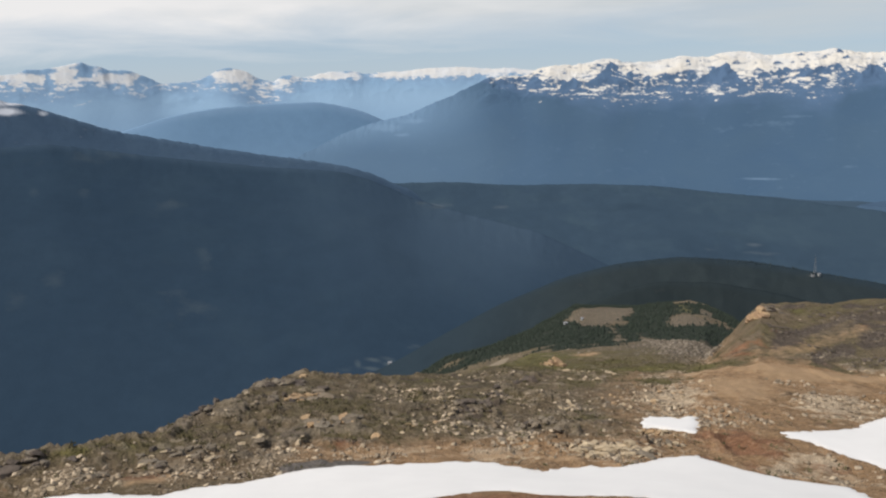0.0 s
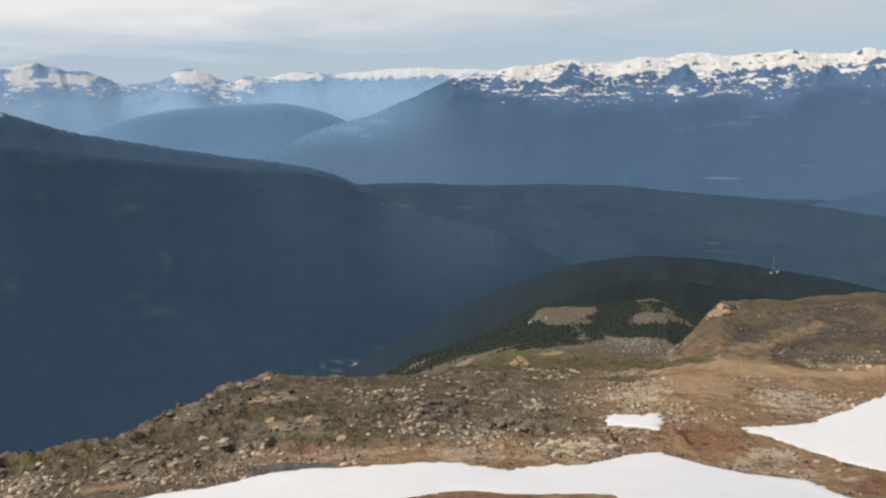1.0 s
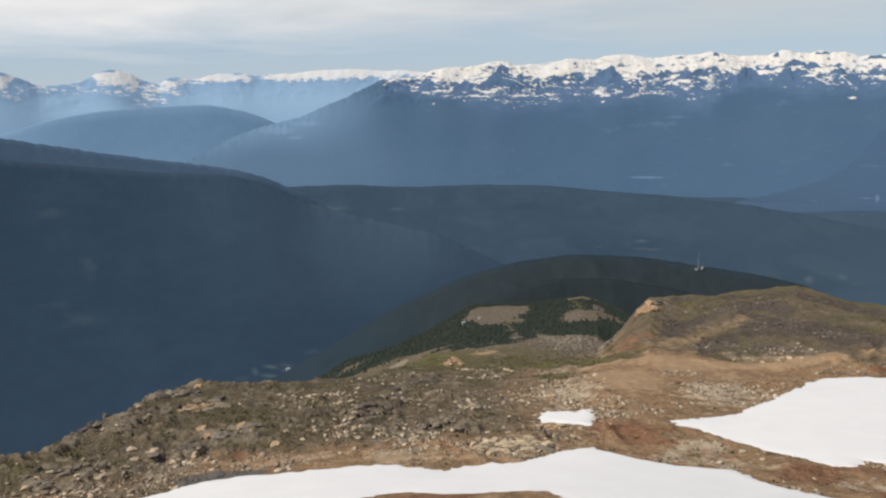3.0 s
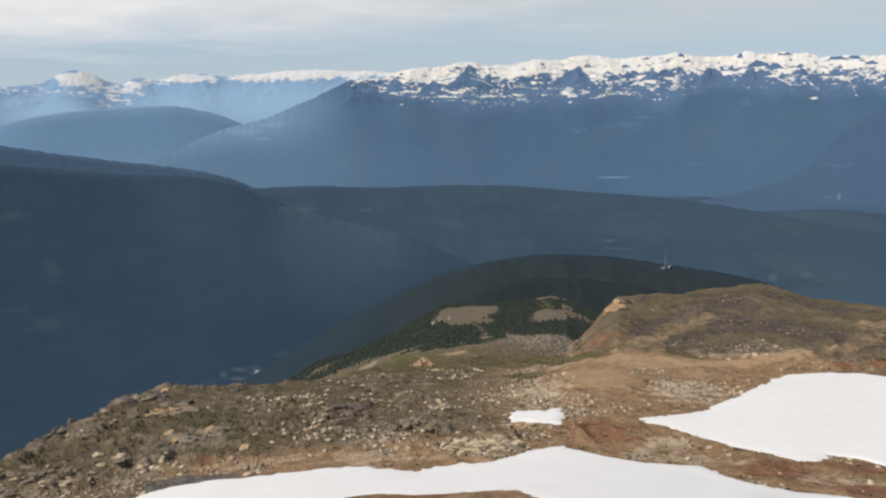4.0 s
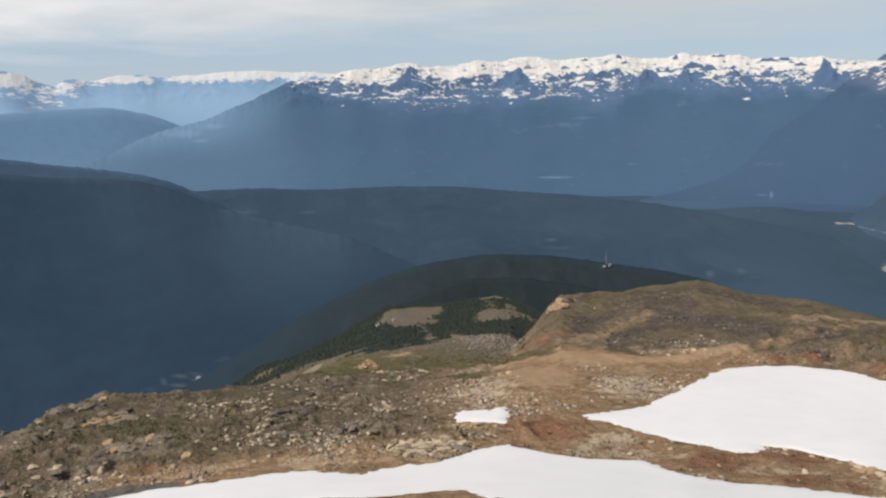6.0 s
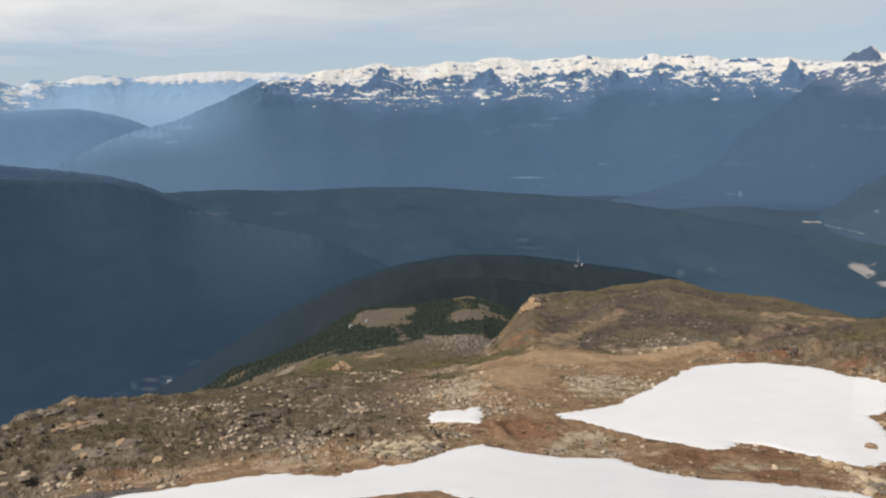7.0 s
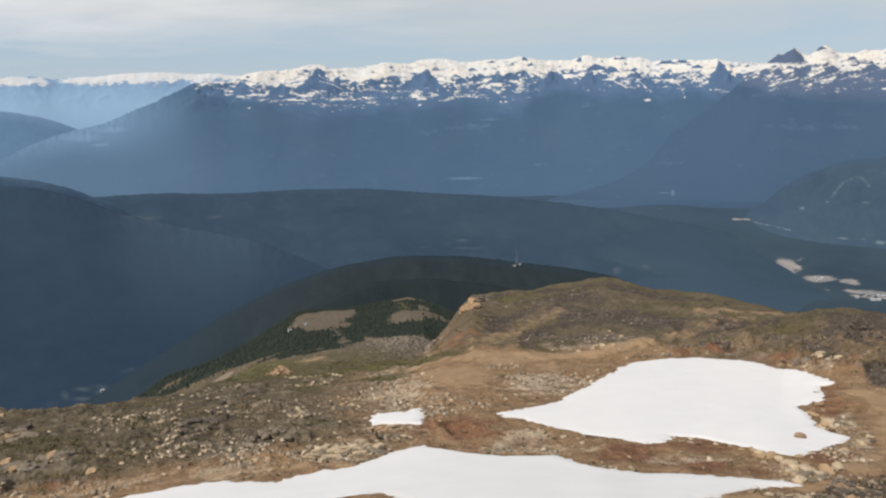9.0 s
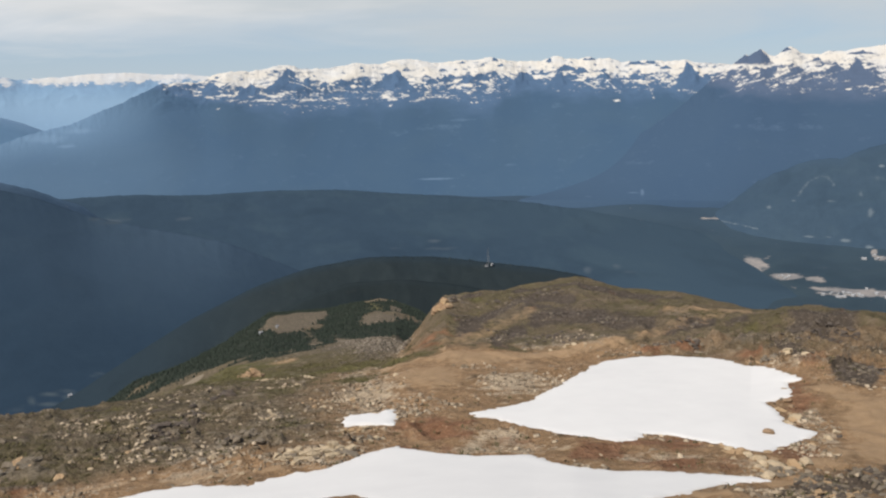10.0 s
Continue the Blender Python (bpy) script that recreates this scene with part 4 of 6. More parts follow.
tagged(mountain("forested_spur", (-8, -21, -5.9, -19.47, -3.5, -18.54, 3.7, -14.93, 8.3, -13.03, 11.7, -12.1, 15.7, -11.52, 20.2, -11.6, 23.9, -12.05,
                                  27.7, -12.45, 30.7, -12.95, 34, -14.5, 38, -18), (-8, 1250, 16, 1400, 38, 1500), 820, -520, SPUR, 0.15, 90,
                relief=0.10, wave=160, jag=0.02, seed=3, attrs=clearing_attr([(24, -12.3, 0.5, 0.06, 0.6)], fade=(12, -3)), back=1.5, haze_rim=(0.6, 0.8)),
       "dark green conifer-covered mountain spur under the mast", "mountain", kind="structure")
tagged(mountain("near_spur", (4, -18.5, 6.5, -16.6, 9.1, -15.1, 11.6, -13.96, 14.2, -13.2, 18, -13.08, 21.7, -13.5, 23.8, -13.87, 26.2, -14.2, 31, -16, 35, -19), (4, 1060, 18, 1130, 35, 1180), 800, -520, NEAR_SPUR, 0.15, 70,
                relief=0.08, wave=140, jag=0.03, seed=5, attrs=clearing_attr([], fade=(12, 5)), back=1.3, haze_rim=(0.5, 0.3)),
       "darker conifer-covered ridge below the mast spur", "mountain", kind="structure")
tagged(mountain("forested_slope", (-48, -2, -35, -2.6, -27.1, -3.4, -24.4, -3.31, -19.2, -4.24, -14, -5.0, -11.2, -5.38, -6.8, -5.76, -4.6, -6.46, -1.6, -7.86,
                                   2.6, -9.07, 6.4, -10.04, 12, -12.6, 18, -16, 24, -20), (-48, 2900, 24, 2450), 1420, -690, SLOPE, 0.18, 120, relief=0.008, wave=620, jag=0.05, seed=7, haze_rim=(0.5, 0.45),
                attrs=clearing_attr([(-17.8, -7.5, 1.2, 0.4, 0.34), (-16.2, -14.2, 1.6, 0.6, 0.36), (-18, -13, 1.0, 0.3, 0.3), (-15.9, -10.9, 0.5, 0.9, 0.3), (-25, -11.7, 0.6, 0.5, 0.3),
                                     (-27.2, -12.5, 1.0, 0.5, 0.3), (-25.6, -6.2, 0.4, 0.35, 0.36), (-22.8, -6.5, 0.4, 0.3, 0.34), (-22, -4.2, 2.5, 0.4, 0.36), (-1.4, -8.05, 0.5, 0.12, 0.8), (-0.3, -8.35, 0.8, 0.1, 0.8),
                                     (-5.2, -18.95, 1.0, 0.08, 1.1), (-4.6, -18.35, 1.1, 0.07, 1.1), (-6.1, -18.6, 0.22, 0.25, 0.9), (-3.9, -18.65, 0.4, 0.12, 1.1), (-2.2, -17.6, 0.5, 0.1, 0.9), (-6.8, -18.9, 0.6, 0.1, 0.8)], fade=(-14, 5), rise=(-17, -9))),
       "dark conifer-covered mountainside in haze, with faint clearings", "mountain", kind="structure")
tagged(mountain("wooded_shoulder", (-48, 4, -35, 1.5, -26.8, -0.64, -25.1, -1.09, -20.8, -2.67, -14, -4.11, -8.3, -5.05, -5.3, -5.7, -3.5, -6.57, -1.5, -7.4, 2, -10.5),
                (-48, 3400, 2, 3200), 2700, -420, SHOULDER, 0.15, 60, relief=0.03, wave=420, jag=0.08, seed=11, haze_rim=(0.35, 0.35),
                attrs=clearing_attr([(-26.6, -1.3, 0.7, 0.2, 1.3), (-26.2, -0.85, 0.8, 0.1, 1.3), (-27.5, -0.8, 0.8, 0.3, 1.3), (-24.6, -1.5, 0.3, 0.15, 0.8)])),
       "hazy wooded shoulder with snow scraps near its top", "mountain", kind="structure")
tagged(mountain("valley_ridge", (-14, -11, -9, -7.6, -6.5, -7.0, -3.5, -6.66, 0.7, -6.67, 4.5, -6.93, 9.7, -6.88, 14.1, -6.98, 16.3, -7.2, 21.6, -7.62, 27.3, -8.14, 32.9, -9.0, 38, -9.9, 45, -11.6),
                (-14, 3300, 45, 3300), 2350, -655, RISE, 0.15, 70, relief=0.012, wave=520, jag=0.05, seed=15, squash=1.6, haze_rim=(0.3, 0.5),
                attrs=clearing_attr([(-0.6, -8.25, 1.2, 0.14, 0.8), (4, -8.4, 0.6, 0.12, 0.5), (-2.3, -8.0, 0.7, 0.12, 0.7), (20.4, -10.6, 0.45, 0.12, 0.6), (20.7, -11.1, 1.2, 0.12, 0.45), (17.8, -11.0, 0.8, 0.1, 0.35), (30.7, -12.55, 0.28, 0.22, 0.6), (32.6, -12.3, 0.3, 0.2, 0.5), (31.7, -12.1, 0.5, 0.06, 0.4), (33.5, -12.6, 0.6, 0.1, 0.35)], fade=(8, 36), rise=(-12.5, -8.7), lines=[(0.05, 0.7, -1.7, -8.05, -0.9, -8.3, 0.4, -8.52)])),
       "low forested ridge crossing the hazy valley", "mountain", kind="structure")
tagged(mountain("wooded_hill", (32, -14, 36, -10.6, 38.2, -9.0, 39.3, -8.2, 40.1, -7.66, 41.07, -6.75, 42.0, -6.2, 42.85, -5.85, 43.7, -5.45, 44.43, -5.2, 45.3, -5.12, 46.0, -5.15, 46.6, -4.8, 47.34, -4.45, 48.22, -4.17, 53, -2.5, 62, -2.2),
                (32, 3540, 62, 3560), 3180, -650, HILL, 0.08, 110, relief=0.05, wave=260, jag=0.09, seed=19, bend=0.7, haze_rim=(0.6, 0.75),
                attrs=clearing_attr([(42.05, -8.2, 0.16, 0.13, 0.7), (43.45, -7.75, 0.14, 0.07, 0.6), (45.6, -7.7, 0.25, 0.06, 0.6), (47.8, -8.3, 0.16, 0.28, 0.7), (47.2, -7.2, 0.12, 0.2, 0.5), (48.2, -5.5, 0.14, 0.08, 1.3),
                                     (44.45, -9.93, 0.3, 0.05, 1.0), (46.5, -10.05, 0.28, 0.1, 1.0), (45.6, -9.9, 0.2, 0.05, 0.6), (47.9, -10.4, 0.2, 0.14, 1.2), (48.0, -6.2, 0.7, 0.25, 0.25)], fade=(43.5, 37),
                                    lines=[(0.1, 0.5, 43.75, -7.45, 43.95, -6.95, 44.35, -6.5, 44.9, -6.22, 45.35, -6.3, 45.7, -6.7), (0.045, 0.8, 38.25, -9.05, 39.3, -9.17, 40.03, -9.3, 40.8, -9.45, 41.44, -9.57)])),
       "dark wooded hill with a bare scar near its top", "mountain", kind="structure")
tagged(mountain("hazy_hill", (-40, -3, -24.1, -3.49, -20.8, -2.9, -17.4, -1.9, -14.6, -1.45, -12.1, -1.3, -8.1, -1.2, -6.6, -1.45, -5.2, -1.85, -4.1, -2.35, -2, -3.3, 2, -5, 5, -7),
                (-40, 4520, 5, 4480), 4180, -470, HAZY, 0.15, 60, relief=0.005, wave=300, jag=0.03, seed=23, haze_rim=(0.75, 0.95),
                # haze in the hill's colour: more at its foot and to the left
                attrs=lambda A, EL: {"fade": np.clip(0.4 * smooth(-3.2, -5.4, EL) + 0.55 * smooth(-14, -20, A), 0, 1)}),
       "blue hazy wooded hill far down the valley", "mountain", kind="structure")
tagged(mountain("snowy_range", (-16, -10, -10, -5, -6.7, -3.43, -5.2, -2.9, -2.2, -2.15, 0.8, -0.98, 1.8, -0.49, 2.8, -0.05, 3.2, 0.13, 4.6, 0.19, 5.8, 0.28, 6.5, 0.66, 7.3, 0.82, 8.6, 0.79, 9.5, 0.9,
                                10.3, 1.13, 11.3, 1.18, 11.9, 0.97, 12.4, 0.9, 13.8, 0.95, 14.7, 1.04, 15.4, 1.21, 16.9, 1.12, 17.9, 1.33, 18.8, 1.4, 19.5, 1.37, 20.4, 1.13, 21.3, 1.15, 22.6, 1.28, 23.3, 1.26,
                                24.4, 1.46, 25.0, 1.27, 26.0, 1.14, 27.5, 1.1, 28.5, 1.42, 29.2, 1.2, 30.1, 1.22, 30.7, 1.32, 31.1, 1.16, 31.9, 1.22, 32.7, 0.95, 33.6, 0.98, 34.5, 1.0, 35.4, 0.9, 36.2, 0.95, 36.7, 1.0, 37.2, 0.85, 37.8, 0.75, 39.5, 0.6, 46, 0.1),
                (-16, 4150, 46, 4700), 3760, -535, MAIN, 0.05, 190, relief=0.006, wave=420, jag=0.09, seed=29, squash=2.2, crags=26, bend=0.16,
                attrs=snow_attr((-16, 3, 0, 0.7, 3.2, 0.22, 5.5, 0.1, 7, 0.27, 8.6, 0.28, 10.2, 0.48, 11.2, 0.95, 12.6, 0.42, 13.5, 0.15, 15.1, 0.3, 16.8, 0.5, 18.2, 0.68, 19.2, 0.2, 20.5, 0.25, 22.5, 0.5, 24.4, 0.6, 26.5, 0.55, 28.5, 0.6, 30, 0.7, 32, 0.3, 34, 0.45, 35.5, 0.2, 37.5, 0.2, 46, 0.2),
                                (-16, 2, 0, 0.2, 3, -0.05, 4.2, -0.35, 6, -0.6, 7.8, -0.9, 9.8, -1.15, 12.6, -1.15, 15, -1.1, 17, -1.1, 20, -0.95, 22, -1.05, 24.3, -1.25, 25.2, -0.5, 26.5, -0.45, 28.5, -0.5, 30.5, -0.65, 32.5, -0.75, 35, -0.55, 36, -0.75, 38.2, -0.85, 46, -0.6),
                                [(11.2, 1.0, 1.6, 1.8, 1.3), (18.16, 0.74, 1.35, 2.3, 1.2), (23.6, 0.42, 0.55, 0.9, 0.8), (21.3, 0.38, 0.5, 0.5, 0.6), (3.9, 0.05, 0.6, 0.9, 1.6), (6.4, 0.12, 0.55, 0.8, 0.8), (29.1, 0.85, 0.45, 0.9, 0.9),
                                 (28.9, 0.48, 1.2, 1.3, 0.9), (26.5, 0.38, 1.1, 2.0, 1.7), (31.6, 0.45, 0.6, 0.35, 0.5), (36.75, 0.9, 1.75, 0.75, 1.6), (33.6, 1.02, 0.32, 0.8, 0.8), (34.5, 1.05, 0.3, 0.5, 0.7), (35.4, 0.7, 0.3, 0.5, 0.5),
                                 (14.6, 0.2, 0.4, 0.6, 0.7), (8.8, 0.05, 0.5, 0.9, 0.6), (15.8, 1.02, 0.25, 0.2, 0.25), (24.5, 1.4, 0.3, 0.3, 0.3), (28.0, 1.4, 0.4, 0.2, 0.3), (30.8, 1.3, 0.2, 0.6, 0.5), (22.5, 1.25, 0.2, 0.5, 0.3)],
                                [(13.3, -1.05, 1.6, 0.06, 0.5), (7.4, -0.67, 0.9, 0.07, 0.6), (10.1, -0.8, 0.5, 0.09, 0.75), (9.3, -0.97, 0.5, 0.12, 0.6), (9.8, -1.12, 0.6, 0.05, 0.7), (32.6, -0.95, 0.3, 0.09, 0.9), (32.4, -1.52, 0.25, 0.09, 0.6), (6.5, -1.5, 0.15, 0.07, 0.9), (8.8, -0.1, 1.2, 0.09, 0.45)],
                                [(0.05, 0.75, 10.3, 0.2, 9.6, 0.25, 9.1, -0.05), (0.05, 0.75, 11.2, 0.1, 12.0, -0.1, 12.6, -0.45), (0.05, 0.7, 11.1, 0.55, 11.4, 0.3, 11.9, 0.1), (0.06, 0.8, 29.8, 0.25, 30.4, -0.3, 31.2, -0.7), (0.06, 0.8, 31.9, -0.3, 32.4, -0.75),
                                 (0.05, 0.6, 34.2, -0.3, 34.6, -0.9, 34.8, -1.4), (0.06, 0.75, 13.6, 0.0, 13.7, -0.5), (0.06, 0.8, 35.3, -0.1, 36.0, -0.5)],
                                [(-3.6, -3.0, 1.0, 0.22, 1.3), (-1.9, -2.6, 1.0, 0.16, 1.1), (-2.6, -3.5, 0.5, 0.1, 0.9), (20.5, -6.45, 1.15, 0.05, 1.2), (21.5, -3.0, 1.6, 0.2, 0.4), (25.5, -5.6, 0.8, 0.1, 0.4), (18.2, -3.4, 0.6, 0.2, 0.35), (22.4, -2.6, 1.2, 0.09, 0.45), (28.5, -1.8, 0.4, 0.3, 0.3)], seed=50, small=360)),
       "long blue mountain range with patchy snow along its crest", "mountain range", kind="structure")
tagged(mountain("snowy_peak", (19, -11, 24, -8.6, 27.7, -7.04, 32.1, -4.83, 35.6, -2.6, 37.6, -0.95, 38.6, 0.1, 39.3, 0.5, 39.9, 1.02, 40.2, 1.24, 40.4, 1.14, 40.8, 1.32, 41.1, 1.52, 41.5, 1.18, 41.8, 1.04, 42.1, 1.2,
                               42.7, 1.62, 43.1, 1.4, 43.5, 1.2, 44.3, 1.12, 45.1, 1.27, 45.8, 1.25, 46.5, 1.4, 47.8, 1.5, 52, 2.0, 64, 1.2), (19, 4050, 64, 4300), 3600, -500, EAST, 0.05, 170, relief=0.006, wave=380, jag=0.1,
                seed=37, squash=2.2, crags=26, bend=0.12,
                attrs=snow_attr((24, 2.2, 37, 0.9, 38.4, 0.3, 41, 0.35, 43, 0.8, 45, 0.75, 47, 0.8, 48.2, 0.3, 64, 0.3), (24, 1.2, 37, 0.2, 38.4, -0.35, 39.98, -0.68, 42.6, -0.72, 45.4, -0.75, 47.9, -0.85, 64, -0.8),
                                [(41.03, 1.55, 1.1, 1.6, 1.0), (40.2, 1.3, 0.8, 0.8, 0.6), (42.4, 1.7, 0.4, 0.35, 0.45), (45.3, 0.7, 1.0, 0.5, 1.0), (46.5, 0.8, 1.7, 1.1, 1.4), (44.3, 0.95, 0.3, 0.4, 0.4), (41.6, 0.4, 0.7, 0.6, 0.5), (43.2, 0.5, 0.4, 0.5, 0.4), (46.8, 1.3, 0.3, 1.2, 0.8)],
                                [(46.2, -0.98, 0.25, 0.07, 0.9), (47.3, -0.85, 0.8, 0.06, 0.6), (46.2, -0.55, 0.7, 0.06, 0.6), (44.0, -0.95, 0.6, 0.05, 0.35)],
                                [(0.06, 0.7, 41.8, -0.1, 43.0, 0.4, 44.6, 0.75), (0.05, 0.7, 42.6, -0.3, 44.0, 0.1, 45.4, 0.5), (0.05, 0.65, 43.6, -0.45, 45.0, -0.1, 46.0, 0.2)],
                                # last weight: left end tinted with haze to soften its outline
                                [(34, -5.5, 1.2, 0.15, 0.3), (42, -3.2, 2.5, 0.3, 0.25), (34.2, -7.42, 0.1, 0.2, 1.3), (33.6, -7.45, 0.35, 0.04, 1.2), (30.7, -7.72, 0.2, 0.05, 1.2)], seed=61, tilt=0.28, small=140, haze_at=lambda A, EL: smooth(38, 27, A) + 0 * EL)),
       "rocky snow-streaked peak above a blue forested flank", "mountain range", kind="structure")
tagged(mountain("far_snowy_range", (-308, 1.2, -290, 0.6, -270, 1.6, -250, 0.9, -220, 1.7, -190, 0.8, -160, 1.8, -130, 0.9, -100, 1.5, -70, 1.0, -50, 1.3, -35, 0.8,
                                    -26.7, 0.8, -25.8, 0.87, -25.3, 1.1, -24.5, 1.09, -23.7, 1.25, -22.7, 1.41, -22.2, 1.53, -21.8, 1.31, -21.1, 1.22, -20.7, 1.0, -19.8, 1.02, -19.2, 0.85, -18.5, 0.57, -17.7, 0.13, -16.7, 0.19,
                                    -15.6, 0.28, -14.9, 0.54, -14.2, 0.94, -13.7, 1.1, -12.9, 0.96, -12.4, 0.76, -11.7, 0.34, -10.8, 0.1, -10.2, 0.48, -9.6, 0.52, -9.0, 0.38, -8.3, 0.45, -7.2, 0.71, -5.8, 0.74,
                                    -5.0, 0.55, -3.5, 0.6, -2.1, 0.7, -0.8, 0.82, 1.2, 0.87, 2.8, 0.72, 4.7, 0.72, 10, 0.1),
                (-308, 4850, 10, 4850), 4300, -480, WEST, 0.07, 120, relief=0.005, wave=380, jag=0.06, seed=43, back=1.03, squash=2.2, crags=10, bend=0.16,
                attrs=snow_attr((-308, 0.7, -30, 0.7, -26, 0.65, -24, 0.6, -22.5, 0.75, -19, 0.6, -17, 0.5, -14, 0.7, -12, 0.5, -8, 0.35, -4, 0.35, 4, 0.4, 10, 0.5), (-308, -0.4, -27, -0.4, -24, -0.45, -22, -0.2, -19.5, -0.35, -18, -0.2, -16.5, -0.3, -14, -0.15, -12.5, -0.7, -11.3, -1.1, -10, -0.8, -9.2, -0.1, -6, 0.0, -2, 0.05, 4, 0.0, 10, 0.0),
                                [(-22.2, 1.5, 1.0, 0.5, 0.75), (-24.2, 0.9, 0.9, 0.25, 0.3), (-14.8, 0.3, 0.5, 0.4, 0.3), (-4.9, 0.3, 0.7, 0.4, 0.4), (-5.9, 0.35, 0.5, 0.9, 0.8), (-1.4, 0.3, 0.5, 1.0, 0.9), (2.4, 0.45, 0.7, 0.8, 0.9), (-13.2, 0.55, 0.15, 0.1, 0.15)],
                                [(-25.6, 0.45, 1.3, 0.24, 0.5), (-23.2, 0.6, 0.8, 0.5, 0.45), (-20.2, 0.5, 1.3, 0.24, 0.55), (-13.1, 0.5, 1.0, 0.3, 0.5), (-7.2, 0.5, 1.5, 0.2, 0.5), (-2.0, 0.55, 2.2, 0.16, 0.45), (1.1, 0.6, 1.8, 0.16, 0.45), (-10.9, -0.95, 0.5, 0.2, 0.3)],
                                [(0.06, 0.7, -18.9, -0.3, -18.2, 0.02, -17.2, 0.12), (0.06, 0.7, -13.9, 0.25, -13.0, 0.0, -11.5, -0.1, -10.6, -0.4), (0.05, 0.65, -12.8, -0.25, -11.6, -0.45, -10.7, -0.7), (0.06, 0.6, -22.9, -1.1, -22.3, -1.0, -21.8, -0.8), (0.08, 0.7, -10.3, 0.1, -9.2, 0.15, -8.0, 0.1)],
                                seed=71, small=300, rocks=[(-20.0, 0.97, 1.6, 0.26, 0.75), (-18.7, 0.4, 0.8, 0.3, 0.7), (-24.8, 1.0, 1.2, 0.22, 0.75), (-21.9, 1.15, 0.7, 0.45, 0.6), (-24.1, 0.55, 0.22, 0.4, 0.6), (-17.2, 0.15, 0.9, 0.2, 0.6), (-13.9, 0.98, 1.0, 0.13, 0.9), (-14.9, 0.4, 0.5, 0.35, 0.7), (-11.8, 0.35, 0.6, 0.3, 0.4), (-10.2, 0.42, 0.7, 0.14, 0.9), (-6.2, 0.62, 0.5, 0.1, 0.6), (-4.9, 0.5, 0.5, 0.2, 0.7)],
                                # band of haze painted into the flank just below the snow
                                haze_at=lambda A, EL: smooth(0.1, -1.0, EL) * (1 - 0.6 * smooth(-1.2, -2.4, EL)) + 0 * A)),
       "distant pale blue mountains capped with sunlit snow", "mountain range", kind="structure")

# ---- snow patches ----
def snow_surface(px, py, sd, loft):
    a, r = np.degrees(np.arctan2(px, py)), np.hypot(px, py)
    ragged = sd + 0.4 * fbm(px / 1.8, py / 1.8, 3, 301) + 0.36 * fbm(px / 0.7, py / 0.7, 3, 302)
    z = ground_height(a, r) + loft * smooth(0, 6, sd)
    return z + np.where(ragged > 0, 0.05 + 0.06 * smooth(0, 0.8, ragged), 0.05 + 0.45 * ragged)


def snow_patch(pairs, label, step=0.22, loft=0.12):
    poly = plan(pairs)
    lo, hi = poly.min(axis=0) - 1.2, poly.max(axis=0) + 1.2
    px, py = np.meshgrid(np.arange(lo[0], hi[0], step), np.arange(lo[1], hi[1], step))
    sd = inside_distance(px, py, poly)
    z = snow_surface(px, py, sd, loft)
    keep = sd > -0.8
    idx = np.full(px.shape, -1)
    idx[keep] = np.arange(keep.sum())
    quads = np.stack([idx[:-1, :-1], idx[:-1, 1:], idx[1:, 1:], idx[1:, :-1]], axis=-1).reshape(-1, 4)
    quads = quads[(quads >= 0).all(axis=1)]
    me = bpy.data.meshes.new("snow_patch")
    me.from_pydata(np.stack([px, py, z], axis=-1)[keep].tolist(), [], quads.tolist())
    me.polygons.foreach_set("use_smooth", np.ones(len(me.polygons), dtype=bool))
    layer = me.attributes.new("dirt", "FLOAT", "POINT")
    layer.data.foreach_set("value", (0.3 * (1 - smooth(0.0, 0.35, sd[keep]))).astype(np.float32))
    me.materials.append(SNOW)
    ob = tagged(new("snow_patch", me), label, "snow patch", "snow patches on the slope")
    return ob, poly


PATCHES = [snow_patch(LOWER_SNOW, "wide white snow patch across the brown slope")[1],
           snow_patch(UPPER_SNOW, "large white snow patch in a stony hollow")[1],
           snow_patch(SMALL_SNOW, "small white snow scrap among loose stones", 0.16, 0.05)[1]]


def off_snow(x, y):
    keep = np.ones(np.shape(x), bool)
    for poly in PATCHES:
        keep &= inside_distance(np.asarray(x, float), np.asarray(y, float), poly) < -0.15
    return keep
# ---- rocks ----
PALE = rock_material("pale_rock", (0.46, 0.37, 0.25), (0.68, 0.56, 0.395), (0.42, 0.32, 0.2))
TAN = rock_material("tan_rock", (0.41, 0.28, 0.16), (0.58, 0.43, 0.26), (0.31, 0.2, 0.115))
GREY = rock_material("grey_rock", (0.17, 0.145, 0.11), (0.3, 0.258, 0.2), (0.22, 0.17, 0.115))
DARKROCK = rock_material("dark_rock", (0.088, 0.074, 0.064), (0.155, 0.13, 0.11), (0.14, 0.108, 0.082))
RUST = rock_material("rusty_rock", (0.32, 0.215, 0.13), (0.46, 0.33, 0.21), (0.36, 0.23, 0.14))


def stone_field_material(name, a, b, c):
    m = Mat(name, 0.92, 0.2)
    n = m.noise(5, 4, 0.65)
    col = m.mix(m.math("POWER", m.island(), 1.5), a, b)
    col = m.mix(m.math("MULTIPLY", n, 0.4), col, c)
    m.bump([(n, 1.0)], 0.08, 0.7)
    return m.done(col)


LOOSE = stone_field_material("loose_stone", (0.19, 0.15, 0.104), (0.59, 0.487, 0.357), (0.16, 0.125, 0.09))
LOOSE_PALE = stone_field_material("pale_stone", (0.24, 0.19, 0.13), (0.66, 0.545, 0.4), (0.22, 0.175, 0.125))
LOOSE_GREY = stone_field_material("boulder_field", (0.12, 0.1, 0.078), (0.36, 0.31, 0.245), (0.13, 0.11, 0.085))
